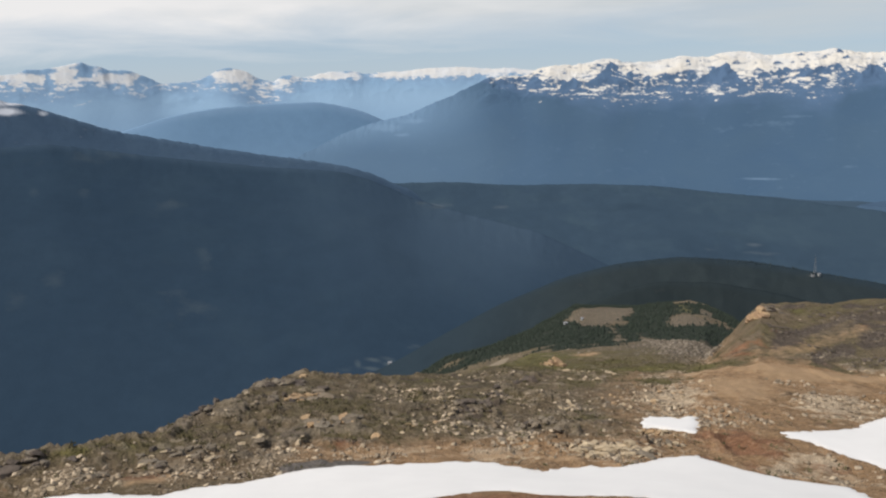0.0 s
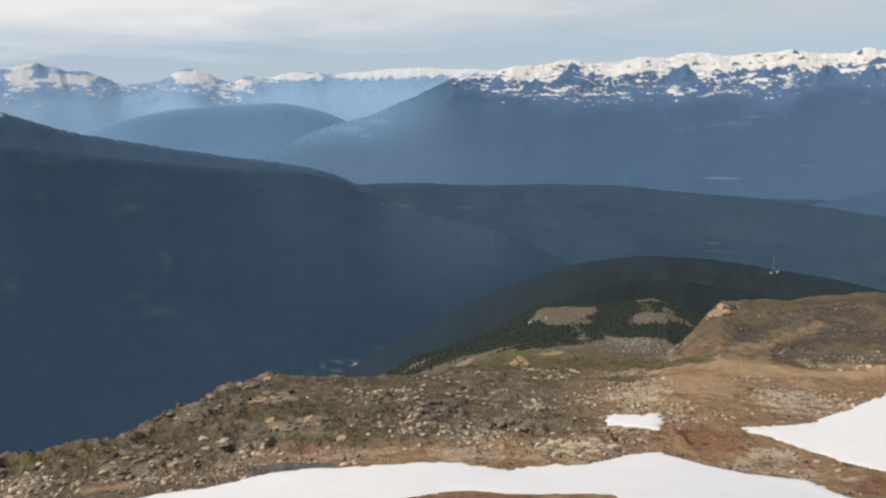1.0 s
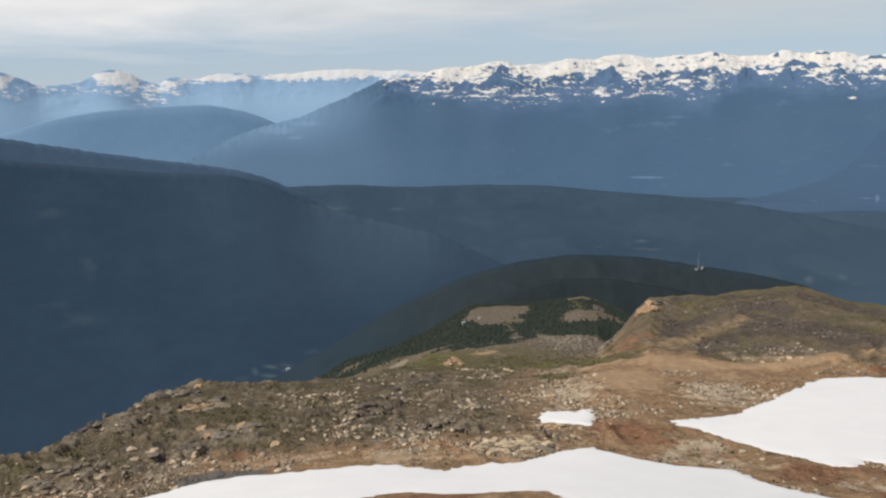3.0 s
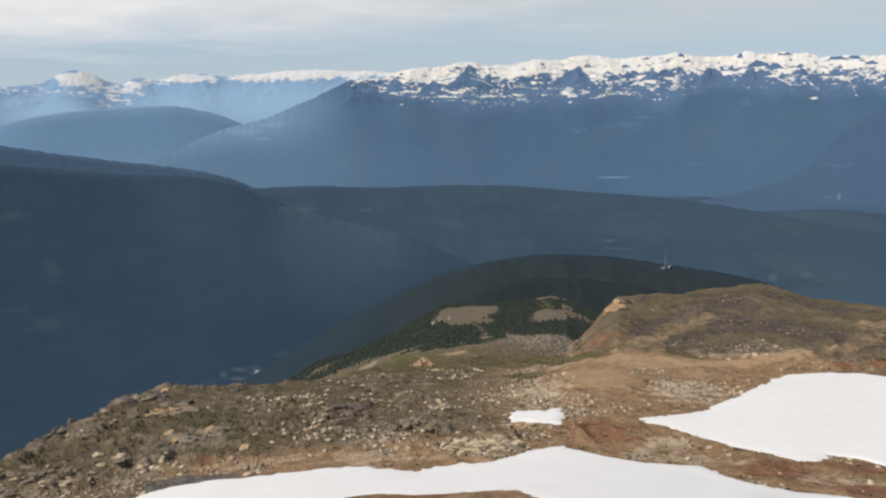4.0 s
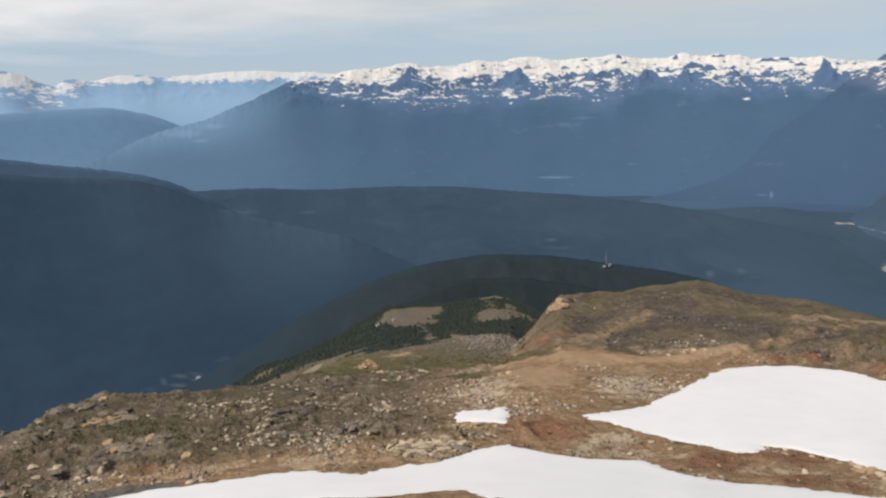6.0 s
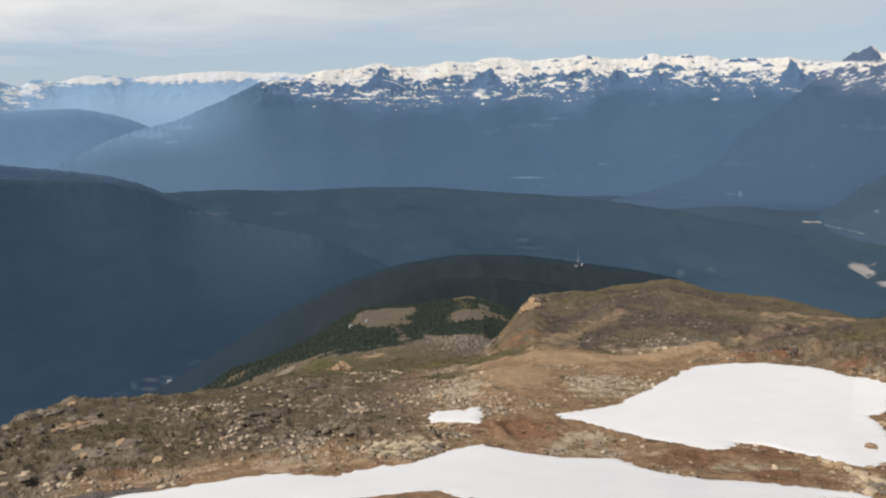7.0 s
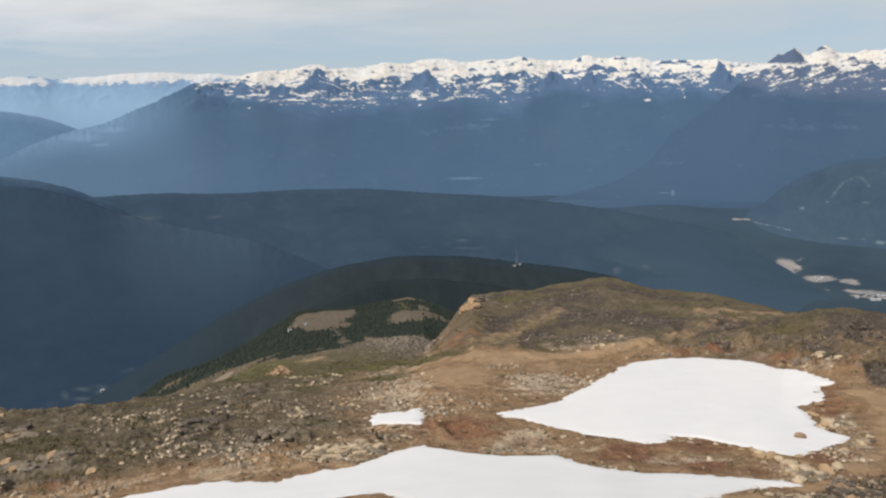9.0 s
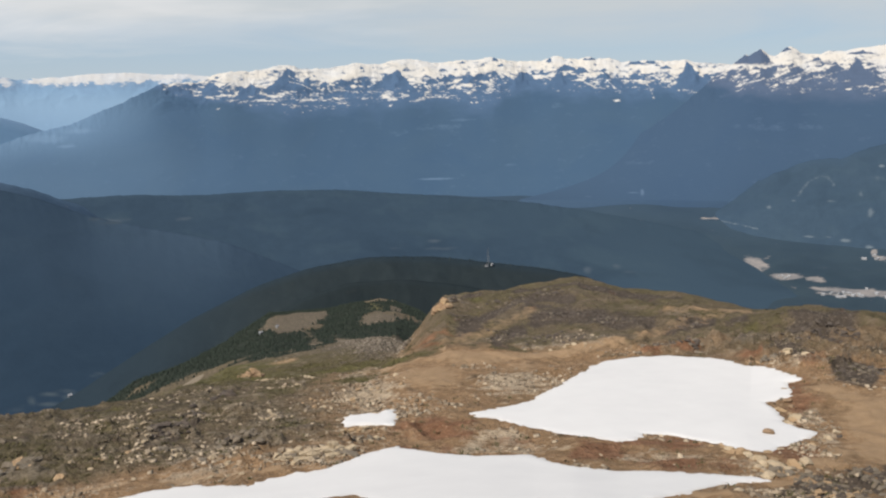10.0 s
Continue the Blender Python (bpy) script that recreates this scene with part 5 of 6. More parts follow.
LOOSE_DARK = stone_field_material("dark_scree", (0.085, 0.072, 0.062), (0.27, 0.225, 0.185), (0.075, 0.062, 0.052))


def hull_mesh(seed, points=22, flat=0.7, blocky=0.5):
    """Vertices and faces of an angular stone about 1 m across."""
    rng = random.Random(seed)
    bm = bmesh.new()
    for _ in range(points):
        v = Vector((rng.uniform(-1, 1), rng.uniform(-1, 1), rng.uniform(-1, 1)))
        k = max(abs(v.x), abs(v.y), abs(v.z))
        v = v.normalized().lerp(v / k, blocky) * rng.uniform(0.86, 1.0)
        bm.verts.new((v.x * 0.5, v.y * 0.42, v.z * 0.5 * flat))
    bmesh.ops.convex_hull(bm, input=bm.verts[:])
    loose = [v for v in bm.verts if not v.link_faces]
    bmesh.ops.delete(bm, geom=loose, context="VERTS")
    bmesh.ops.dissolve_limit(bm, angle_limit=0.16, verts=bm.verts[:], edges=bm.edges[:])
    return bm


def boulder_mesh(name, seed, material, flat=0.7, blocky=0.5):
    bm = hull_mesh(seed, 15, flat, blocky)
    bmesh.ops.bevel(bm, geom=bm.edges[:], offset=0.018, segments=1, affect="EDGES", clamp_overlap=True)
    bmesh.ops.triangulate(bm, faces=bm.faces[:])
    bmesh.ops.subdivide_edges(bm, edges=[e for e in bm.edges if e.calc_length() > 0.3], cuts=1)
    for v in bm.verts:
        v.co += 0.03 * noise.noise_vector(v.co * 4 + Vector((seed, 0, 0)))
    me = bpy.data.meshes.new(name)
    bm.to_mesh(me)
    bm.free()
    me.materials.append(material)
    return me


BOULDERS = {key: [boulder_mesh("boulder", 100 * i + k, mat, f, b) for k, (f, b) in enumerate(((0.55, 0.35), (0.7, 0.6), (0.85, 0.4), (0.45, 0.7)))]
            for i, (key, mat) in enumerate((("pale", PALE), ("tan", TAN), ("grey", GREY), ("dark", DARKROCK), ("rust", RUST)))}
ROCK_WORDS = {"pale": "pale grey angular boulder lying on the stony slope", "tan": "tan weathered boulder lying on the stony slope",
              "grey": "grey lichened boulder half sunk in the slope", "dark": "dark grey boulder half sunk in the turf", "rust": "rusty orange boulder on bare soil"}
rock_rng = random.Random(11)


def boulder(az, r, size, key, label="", squash=1.0, lift=None):
    p = on_ground(az, r)
    ob = new("boulder", rock_rng.choice(BOULDERS[key]))
    ob.rotation_euler = (rock_rng.uniform(-0.25, 0.25), rock_rng.uniform(-0.25, 0.25), rock_rng.uniform(0, 6.28))
    ob.scale = (size, size * rock_rng.uniform(0.75, 1.05), size * squash * rock_rng.uniform(0.6, 0.95))
    ob.location = p + Vector((0, 0, size * 0.03 * squash if lift is None else lift))
    return tagged(ob, label or ROCK_WORDS[key], "boulder", "boulders on the slope")


# single boulders that stand out: heading, distance, size, kind
for spec in ((-5.05, 69.3, 1.9, "tan"), (-14.6, 73, 2.0, "dark"), (-14.4, 70.3, 1.5, "pale"), (-12.0, 66.5, 1.6, "pale"), (-10.8, 65.6, 1.4, "pale"), (-9.9, 76.3, 1.8, "tan"),
             (-8.8, 72.5, 2.4, "grey"), (-7.2, 75.1, 2.6, "tan"), (-6.6, 74.2, 1.6, "grey"), (5.6, 104, 2.6, "dark"), (4.9, 102, 1.6, "dark"), (16.43, 74.8, 0.6, "dark"), (15.8, 75.6, 0.35, "grey"), (44.3, 78.2, 1.7, "tan"),
             (43.9, 77, 1.0, "pale"), (46.8, 75.2, 1.4, "pale"), (46.4, 73.5, 1.3, "pale"), (47.0, 74.4, 1.0, "dark"), (42.2, 59.4, 1.6, "pale"), (42.9, 57.6, 1.7, "pale"),
             (44.9, 61.8, 1.5, "pale"), (43.4, 58.6, 1.8, "grey"), (44.0, 59.0, 1.5, "tan"), (41.8, 61.5, 1.1, "tan"), (39.9, 66.2, 1.1, "tan"), (40.3, 65.2, 0.9, "pale"), (39.2, 66.6, 0.8, "tan"), (41.4, 64.4, 1.2, "tan"), (42.3, 62.4, 1.4, "pale"), (45.5, 69.4, 1.2, "tan"), (43.6, 91, 1.2, "tan"), (44.1, 84.8, 1.4, "rust"), (43.3, 82.5, 1.2, "tan"), (40.7, 61.3, 1.0, "pale"),
             (13.8, 55.4, 0.9, "tan"), (-27.9, 63.9, 1.3, "pale"), (-26.5, 62.4, 1.2, "pale"), (-26.0, 63.6, 0.9, "pale"), (-28.6, 62.0, 1.0, "pale"), (-23.4, 64.0, 1.8, "grey"), (-25.2, 67.5, 1.8, "dark"),
             (-28.8, 67.6, 3.2, "dark"), (-27.6, 68.8, 1.8, "dark"), (-19.2, 62.2, 0.9, "tan"), (-18.4, 62.3, 0.8, "tan"), (-17.2, 79.5, 2.0, "dark"), (-15.8, 83, 1.4, "dark"), (-12.8, 91, 1.8, "grey"),
             (-9.9, 97, 1.7, "tan"), (-11.2, 94, 1.6, "grey"), (-8.6, 88, 2.2, "dark"), (-10.4, 86, 2.0, "tan"), (3.6, 93, 1.3, "dark"), (2.6, 90, 1.5, "pale"), (23.3, 150, 0.8, "pale"),
             (1.2, 81, 1.7, "dark"), (1.9, 80, 1.8, "dark"), (2.6, 82, 1.6, "dark"), (1.6, 78.5, 1.4, "grey"), (0.8, 79, 1.2, "dark")):
    boulder(spec[0], spec[1], spec[2] * 0.7, spec[3])

boulder(42.7, 71.9, 1.2, "rust", "tan boulder standing clear of the snow patch", 0.7, 0.38)
for a, r, size, key in ((40.4, 64.8, 1.3, "pale"), (41.0, 64.0, 1.6, "tan"), (41.6, 63.4, 1.3, "pale"), (42.2, 62.4, 1.8, "pale"), (42.9, 60.8, 1.5, "tan"), (43.4, 59.5, 1.9, "pale"), (43.9, 59.0, 1.4, "pale"),
                        (44.5, 60.5, 1.6, "tan"), (42.6, 59.8, 1.5, "pale"), (43.2, 62.0, 1.2, "tan"), (45.2, 62.5, 1.5, "pale"), (44.4, 79.0, 1.7, "pale"), (44.0, 80.5, 1.2, "tan"), (43.8, 86.5, 1.4, "rust"), (44.6, 76.5, 1.1, "rust")):
    boulder(a, r, size * 0.78, key, "pale yellowish block among broken rock by the snow" if key == "pale" else "", 1.0, 0.12)
# a row of pale stones along the edge of the green hollow
for k in range(15):
    boulder(7.9 + 0.27 * k + rock_rng.gauss(0, 0.05), 131 - 0.95 * k + rock_rng.gauss(0, 0.5), rock_rng.uniform(0.6, 1.1), "pale", "pale boulder in a row along the turf")

# loose groups: heading, distance, spreads, count, sizes, kinds
for a0, r0, wa, wr, n, s0, s1, keys in (
        (-25.5, 62, 2.6, 2.5, 20, 0.4, 1.0, "pale pale grey"), (-12, 67, 2.5, 2.5, 14, 0.4, 1.1, "pale grey pale"), (0.4, 86, 0.8, 15, 30, 0.4, 0.8, "pale pale pale tan"),
        (2.0, 74, 2.0, 2.5, 14, 0.4, 1.0, "pale grey"), (5.5, 67, 3.5, 4, 22, 0.4, 1.1, "grey pale grey"), (9.0, 84, 1.5, 3, 12, 0.5, 1.2, "pale grey"),
        (13.0, 90, 2.5, 3.5, 22, 0.4, 1.0, "tan pale tan"), (15.8, 94, 1.8, 2.2, 14, 0.5, 1.2, "pale tan"), (9.5, 113, 1.8, 1.6, 12, 0.5, 1.0, "pale"),
        (16.4, 103, 1.6, 2.5, 8, 0.5, 1.0, "pale"), (41, 63.5, 1.4, 2.2, 12, 0.4, 1.0, "tan pale tan"), (45.2, 71.5, 1.2, 2.5, 10, 0.4, 0.9, "pale tan grey"),
        (43.8, 84, 0.9, 4, 12, 0.4, 0.9, "tan grey rust"), (28.5, 122, 3.5, 1.6, 16, 0.5, 1.2, "pale grey"), (37.5, 117, 2.5, 2, 10, 0.6, 1.5, "grey dark"),
        (43.5, 106, 1.8, 2.5, 12, 0.6, 1.6, "pale grey tan"), (-3, 73, 2.2, 3, 12, 0.3, 0.8, "tan pale"), (-20, 66, 2.5, 3, 10, 0.5, 1.3, "grey dark"), (15, 82, 2.5, 3, 12, 0.3, 0.8, "tan grey"), (7, 60.5, 3, 1.6, 14, 0.3, 0.8, "grey tan pale")):
    kinds = keys.split()
    for _ in range(int(0.68 * n)):
        a, r = rock_rng.gauss(a0, wa * 0.6), rock_rng.gauss(r0, wr * 0.6)
        if off_snow(np.array([r * math.sin(radians(a))]), np.array([r * math.cos(radians(a))]))[0]:
            boulder(a, r, rock_rng.uniform(s0, s1), rock_rng.choice(kinds))


def field(name, count, draw, sizes, material, label, category, seed, templates=10, flat=0.6):
    """Very many loose stones in one mesh. draw(rng, n) gives headings and distances."""
    rng = np.random.default_rng(seed)
    shapes = []
    for k in range(templates):
        bm = hull_mesh(seed * 31 + k, 11, flat * (0.6 + 0.08 * k), 0.75)
        bmesh.ops.triangulate(bm, faces=bm.faces[:])
        bm.verts.index_update()
        shapes.append((np.array([v.co[:] for v in bm.verts]), np.array([[v.index for v in f.verts] for f in bm.faces])))
        bm.free()
    a, r = draw(rng, count)
    x, y = r * np.sin(np.radians(a)), r * np.cos(np.radians(a))
    keep = off_snow(x, y)
    a, r, x, y = a[keep], r[keep], x[keep], y[keep]
    z = ground_height(a, r)
    size = sizes[0] * (sizes[1] / sizes[0]) ** (rng.random(len(a)) ** 2.6)
    verts, faces, base = [], [], 0
    for i in range(len(a)):
        v, f = shapes[rng.integers(templates)]
        t, s = rng.uniform(0, 6.283), size[i]
        ct, st = math.cos(t) * s, math.sin(t) * s
        w = np.empty_like(v)
        tilt = rng.uniform(-0.35, 0.35)
        vz = v[:, 2] + v[:, 0] * tilt
        w[:, 0], w[:, 1], w[:, 2] = x[i] + v[:, 0] * ct - v[:, 1] * st, y[i] + v[:, 0] * st + v[:, 1] * ct, z[i] + (vz + 0.02) * s
        verts.append(w)
        faces.append(f + base)
        base += len(v)
    me = bpy.data.meshes.new(name)
    V, F = np.concatenate(verts), np.concatenate(faces)
    me.vertices.add(len(V))
    me.vertices.foreach_set("co", V.astype(np.float32).ravel())
    me.loops.add(F.size)
    me.loops.foreach_set("vertex_index", F.astype(np.int32).ravel())
    me.polygons.add(len(F))
    me.polygons.foreach_set("loop_start", np.arange(0, F.size, 3, dtype=np.int32))
    me.update(calc_edges=True)
    me.materials.append(material)
    return tagged(new(name, me), label, category, kind="stuff")


def slope_draw(rng, n):
    a, r = rng.uniform(-32, 52, 5 * n), 44 * (122 / 44) ** rng.random(5 * n)
    x, y = r * np.sin(np.radians(a)), r * np.cos(np.radians(a))
    w = 0.035 - 0.03 * smooth(16, 19, a) * smooth(78, 68, r) + 0.26 * blobs(a, r, GRAVEL) + 0.6 * smooth(0.12, 0.42, fbm(x / 7, y / 7, 4, 401)) - 0.8 * blobs(a, r, TRACK) - 0.3 * blobs(a, r, GRASS) - blobs(a, r, WET) - 0.4 * blobs(a, r, RED)
    w = w + 0.5 * bands(a, r, [(0.3, 1, 0.1, 72, 0.5, 84, 0.8, 98)])
    w = w * (1 - 0.55 * smooth(4, 0, a) * smooth(63, 67, r)) * (1 - 0.6 * smooth(-4, -9, a))
    keep = rng.random(5 * n) < w * smooth(47, 53, r)
    return a[keep][:n], r[keep][:n]


def knoll_draw(rng, n):
    a, r = rng.uniform(17, 51, 10 * n), rng.uniform(96, 172, 10 * n)
    keep = rng.random(10 * n) < dark_ground(a, r) ** 1.5 - 0.8 * blobs(a, r, TRACK)
    return a[keep][:n], r[keep][:n]


field("loose_stones", 20000, slope_draw, (0.13, 0.75), LOOSE, "pale and brown loose stones strewn over the slope", "stones", 7)
PALE_SPOTS = [(-2.1, 90, 0.8, 3, 1), (-0.8, 93, 0.7, 2.5, 1), (0.1, 95, 0.5, 2, 1), (-1.1, 84.5, 0.4, 4, 1), (-1.3, 77.5, 0.25, 4, 1), (-0.7, 71, 0.5, 2, 1), (-3.8, 90, 0.8, 3, 0.7), (-4.5, 86, 0.6, 3, 0.5), (13.5, 92, 1.0, 3, 1), (16, 87.5, 1.0, 3, 1),
              (18.2, 81, 0.9, 2.5, 0.8), (15.2, 81.5, 1.1, 2, 0.8), (12.3, 85, 1.0, 3, 0.8), (36, 62, 3, 1.2, 0.2), (28.5, 127, 3.5, 2.0, 1.0), (26, 101, 1.6, 1.2, 0.6), (28.9, 92, 0.6, 3, 0.6),
              (3.5, 72, 2.4, 3.5, 0.3), (6.5, 66, 2.4, 3, 0.3), (-25.5, 64, 1.8, 2.2, 0.8), (-11.3, 66, 1.2, 1.2, 0.9), (-18, 62, 1.6, 1.5, 0.5), (-3.5, 64.5, 4, 1.6, 0.35), (45.4, 69, 1.2, 4, 0.9), (43.6, 104, 1.2, 3, 0.9), (16.4, 104, 1.2, 2, 0.9), (9, 113, 1.6, 1.6, 0.8)]


def pale_draw(rng, n):
    a, r = rng.uniform(-30, 50, 24 * n), 55 * (130 / 55) ** rng.random(24 * n)
    x, y = r * np.sin(np.radians(a)), r * np.cos(np.radians(a))
    keep = rng.random(24 * n) < blobs(a, r, PALE_SPOTS) * smooth(-0.25, 0.35, fbm(x / 2.2, y / 2.2, 3, 405))
    return a[keep][:n], r[keep][:n]


field("pale_stones", 3200, pale_draw, (0.15, 0.75), LOOSE_PALE, "cream-coloured angular stones lying in drifts", "stones", 29, flat=0.75)
field("dark_scree", 2200, knoll_draw, (0.12, 0.45), LOOSE_DARK, "dark purplish-grey rubble on the knolls", "scree", 13)


def hollow_draw(rng, n):
    a, r = rng.uniform(8, 18.5, 8 * n), rng.uniform(200, 470, 8 * n)
    keep = rng.random(8 * n) < 0.02 + 0.8 * spur_open(a, r)
    return a[keep][:n], r[keep][:n]


field("boulder_slope", 3200, hollow_draw, (0.4, 1.6), LOOSE_GREY, "pale boulders below the fir wood", "stones", 19)
# ---- helpers for things with parts ----
def part(name, bm, material, parent, label=""):
    me = bpy.data.meshes.new(name)
    bm.to_mesh(me)
    bm.free()
    me.materials.append(material)
    ob = new(name, me)
    ob.parent = parent
    if label:
        ob["label"] = label
    return ob


def box(bm, x0, x1, y0, y1, z0, z1, bevel=0.0):
    made = bmesh.ops.create_cube(bm, size=1.0)["verts"]
    for v in made:
        v.co = ((x0 + x1) / 2 + v.co.x * (x1 - x0), (y0 + y1) / 2 + v.co.y * (y1 - y0), (z0 + z1) / 2 + v.co.z * (z1 - z0))
    if bevel:
        edges = list({e for v in made for e in v.link_edges})
        bmesh.ops.bevel(bm, geom=edges, offset=bevel, segments=1, affect="EDGES")
    return bm


def rod(bm, a, b, r, sides=5):
    a, b = Vector(a), Vector(b)
    d = b - a
    made = bmesh.ops.create_cone(bm, cap_ends=True, segments=sides, radius1=r, radius2=r, depth=d.length)["verts"]
    m = Matrix.Translation((a + b) / 2) @ d.to_track_quat("Z", "Y").to_matrix().to_4x4()
    for v in made:
        v.co = m @ v.co
    return bm


# ---- outcrops: stacked, split slabs of bedrock ----
def slab_mesh(seed, material, thin=0.35):
    bm = hull_mesh(900 + seed, 16, thin, 0.85)
    bmesh.ops.bevel(bm, geom=bm.edges[:], offset=0.015, segments=1, affect="EDGES", clamp_overlap=True)
    bmesh.ops.triangulate(bm, faces=bm.faces[:])
    for v in bm.verts:
        v.co += 0.035 * noise.noise_vector(v.co * 3 + Vector((seed, 3, 0)))
    me = bpy.data.meshes.new("slab")
    bm.to_mesh(me)
    bm.free()
    me.materials.append(material)
    return me


SLABS = {key: [slab_mesh(40 * i + k, mat, (0.3, 0.42, 0.55)[k % 3]) for k in range(5)]
         for i, (key, mat) in enumerate((("pale", PALE), ("tan", TAN), ("grey", GREY), ("dark", DARKROCK), ("rust", RUST)))}


def outcrop(az, r, width, depth, height, count, kinds, size, label, tilt=(0.1, 0.0), seed=1, upright=1.0, grain=None):
    """A ledge of bedrock: slabs laid in courses, facing the summit."""
    rng = random.Random(seed)
    size, count = size * 0.66, int(count * 1.5)
    root = new("rock_outcrop")
    root.location = on_ground(az, r)
    root.rotation_euler = (0, 0, -radians(az))
    tagged(root, label, "rock outcrop", "outcrops of bedrock")
    for i in range(count):
        u, w = rng.uniform(-1, 1), rng.random()
        x, y = u * width / 2, (w - 0.3) * depth
        a1, r1 = az + math.degrees(x / r), r + y
        g = float(ground_height(np.array([a1]), np.array([r1]))[0]) - root.location.z
        h = height * (1 - abs(u) ** 2.2) * (0.25 + 0.75 * w) * rng.uniform(0.3, 1.0)
        ob = new("slab", rng.choice(SLABS[rng.choice(kinds)]))
        s = size * rng.uniform(0.55, 1.25)
        ob.scale = (s, s * rng.uniform(0.5, 0.9), s * upright * rng.uniform(0.7, 1.2))
        ob.rotation_euler = (tilt[0] + rng.gauss(0, 0.24), tilt[1] + rng.gauss(0, 0.22), rng.gauss(0, 0.5))
        if grain is not None:
            # beds that all run one way, long and thin, sunk into the slope
            ob.scale = (s * rng.uniform(0.8, 1.5), s * rng.uniform(0.45, 0.8), s * rng.uniform(1.0, 1.9))
            ob.rotation_euler = (tilt[0] + rng.gauss(0, 0.15), tilt[1] + rng.gauss(0, 0.18), grain + rng.gauss(0, 0.4))
        ob.location = (x, y, g + h * (0.45 if grain is None else 0.12))
        ob.parent = root
    return root


outcrop(11.8, 62.6, 6.4, 3.0, 1.5, 48, ["pale", "pale", "pale", "grey"], 1.4, "pale layered bedrock ledge beside the snow", (0.15, 0.05), 3, grain=0.1)
outcrop(15.2, 68.3, 3.0, 1.4, 0.8, 12, ["pale", "grey"], 0.9, "low grey bedrock ledge on brown soil", (0.1, 0.1), 4)
outcrop(14.6, 71.8, 3.4, 1.2, 0.6, 12, ["pale", "tan"], 0.9, "pale broken ledge under the small snow scrap", (0.1, 0.0), 5)
outcrop(47.5, 56.4, 5.6, 3.6, 0.8, 105, ["dark", "grey", "grey", "dark", "tan"], 0.75, "dark grey jagged bedrock beside the dirt track", (0.5, -0.12), 6, grain=0.5)
outcrop(50.0, 61.0, 4.6, 4.0, 0.8, 90, ["dark", "dark", "grey", "grey"], 0.85, "dark jagged bedrock rib above the track", (0.5, -0.12), 7, grain=0.5)
outcrop(48.6, 53.0, 6.5, 3.5, 0.6, 85, ["grey", "tan", "dark", "dark"], 0.85, "tan-streaked bedrock beside the dirt track", (0.5, -0.12), 8, grain=0.45)
outcrop(43.2, 58.4, 2.6, 2.0, 0.9, 14, ["pale", "tan", "grey"], 1.1, "heap of pale broken blocks at the snow's tip", (0.2, 0.1), 9)
outcrop(20.75, 147.5, 3.2, 2.6, 3.6, 22, ["rust", "rust", "tan"], 1.9, "rusty orange cliff on the end of the knoll", (0.0, 0.2), 10, 1.7)
outcrop(21.7, 152, 3.0, 2.0, 1.5, 12, ["dark", "grey"], 1.5, "dark crag on the end of the knoll", (0.1, 0.2), 11)
outcrop(18.35, 152, 1.6, 1.6, 2.4, 9, ["grey", "dark"], 1.5, "grey crag at the foot of the knoll", (0.0, 0.3), 12, 1.4)
big_slab = boulder(3.3, 139, 5.6, "grey", "long tilted greyish tan slab of bedrock at the slope's edge", 0.35)
big_slab.rotation_euler, big_slab.scale = (0.3, -0.5, -0.1), (7.0, 1.6, 1.6)
outcrop(7.2, 138, 2.4, 1.6, 1.5, 9, ["rust", "tan"], 1.5, "small rusty crag at the slope's edge", (0.1, 0.2), 14, 1.3)
outcrop(-8.2, 73.2, 5.2, 3.0, 1.1, 24, ["grey", "grey", "tan", "grey"], 1.6, "weathered grey and tan bedrock in the turf", (0.3, 0.1), 15, grain=0.15)
outcrop(-10.2, 84, 6.0, 4.0, 1.1, 20, ["grey", "tan", "dark"], 1.7, "weathered bedrock ribs in thin turf", (0.3, 0.1), 16, grain=0.3)
outcrop(-11.8, 91, 6.0, 2.4, 0.5, 20, ["dark", "grey"], 1.6, "dark bedrock along the slope's edge", (0.1, 0.2), 17)
outcrop(-17.1, 79, 3.0, 1.6, 1.1, 12, ["dark", "dark", "grey"], 1.3, "dark crag along the slope's edge", (0.1, 0.2), 18)
outcrop(-28.2, 68.0, 4.0, 2.2, 1.0, 16, ["dark", "grey"], 1.6, "dark boulders and bedrock at the slope's edge", (0.1, 0.1), 19)
outcrop(-18.6, 65.5, 6.5, 3.0, 0.6, 22, ["grey", "pale", "grey"], 1.3, "flat grey bedrock plates in sparse grass", (0.15, 0.05), 20, grain=0.1)
outcrop(1.9, 80.5, 3.6, 3.0, 1.3, 26, ["dark", "dark", "grey"], 1.3, "dark purplish heap of broken rock", (0.2, 0.1), 21)
outcrop(3.6, 88, 3.0, 2.4, 0.8, 14, ["dark", "grey"], 1.1, "dark broken rock in thin turf", (0.2, 0.1), 22)
outcrop(6.2, 74, 4.4, 3.2, 0.8, 20, ["grey", "dark", "grey"], 1.1, "grey broken rock on the stony slope", (0.2, 0.1), 23)
outcrop(5.6, 103.5, 2.6, 2.2, 1.8, 14, ["dark", "dark"], 1.3, "dark purplish crag on the slope", (0.1, 0.1), 24)
outcrop(9.0, 83, 3.2, 2.4, 0.7, 14, ["pale", "grey"], 1.0, "pale broken rock on brown soil", (0.1, 0.1), 25)
outcrop(45.6, 118, 9.5, 6.0, 1.2, 60, ["dark", "dark", "dark"], 1.3, "dark crags on the rounded knoll", (0.2, 0.1), 26)
outcrop(42.8, 106, 6.0, 2.8, 1.3, 44, ["grey", "dark", "tan", "rust"], 1.15, "broken grey and tan crags above the snow", (0.1, 0.15), 27, 1.3)
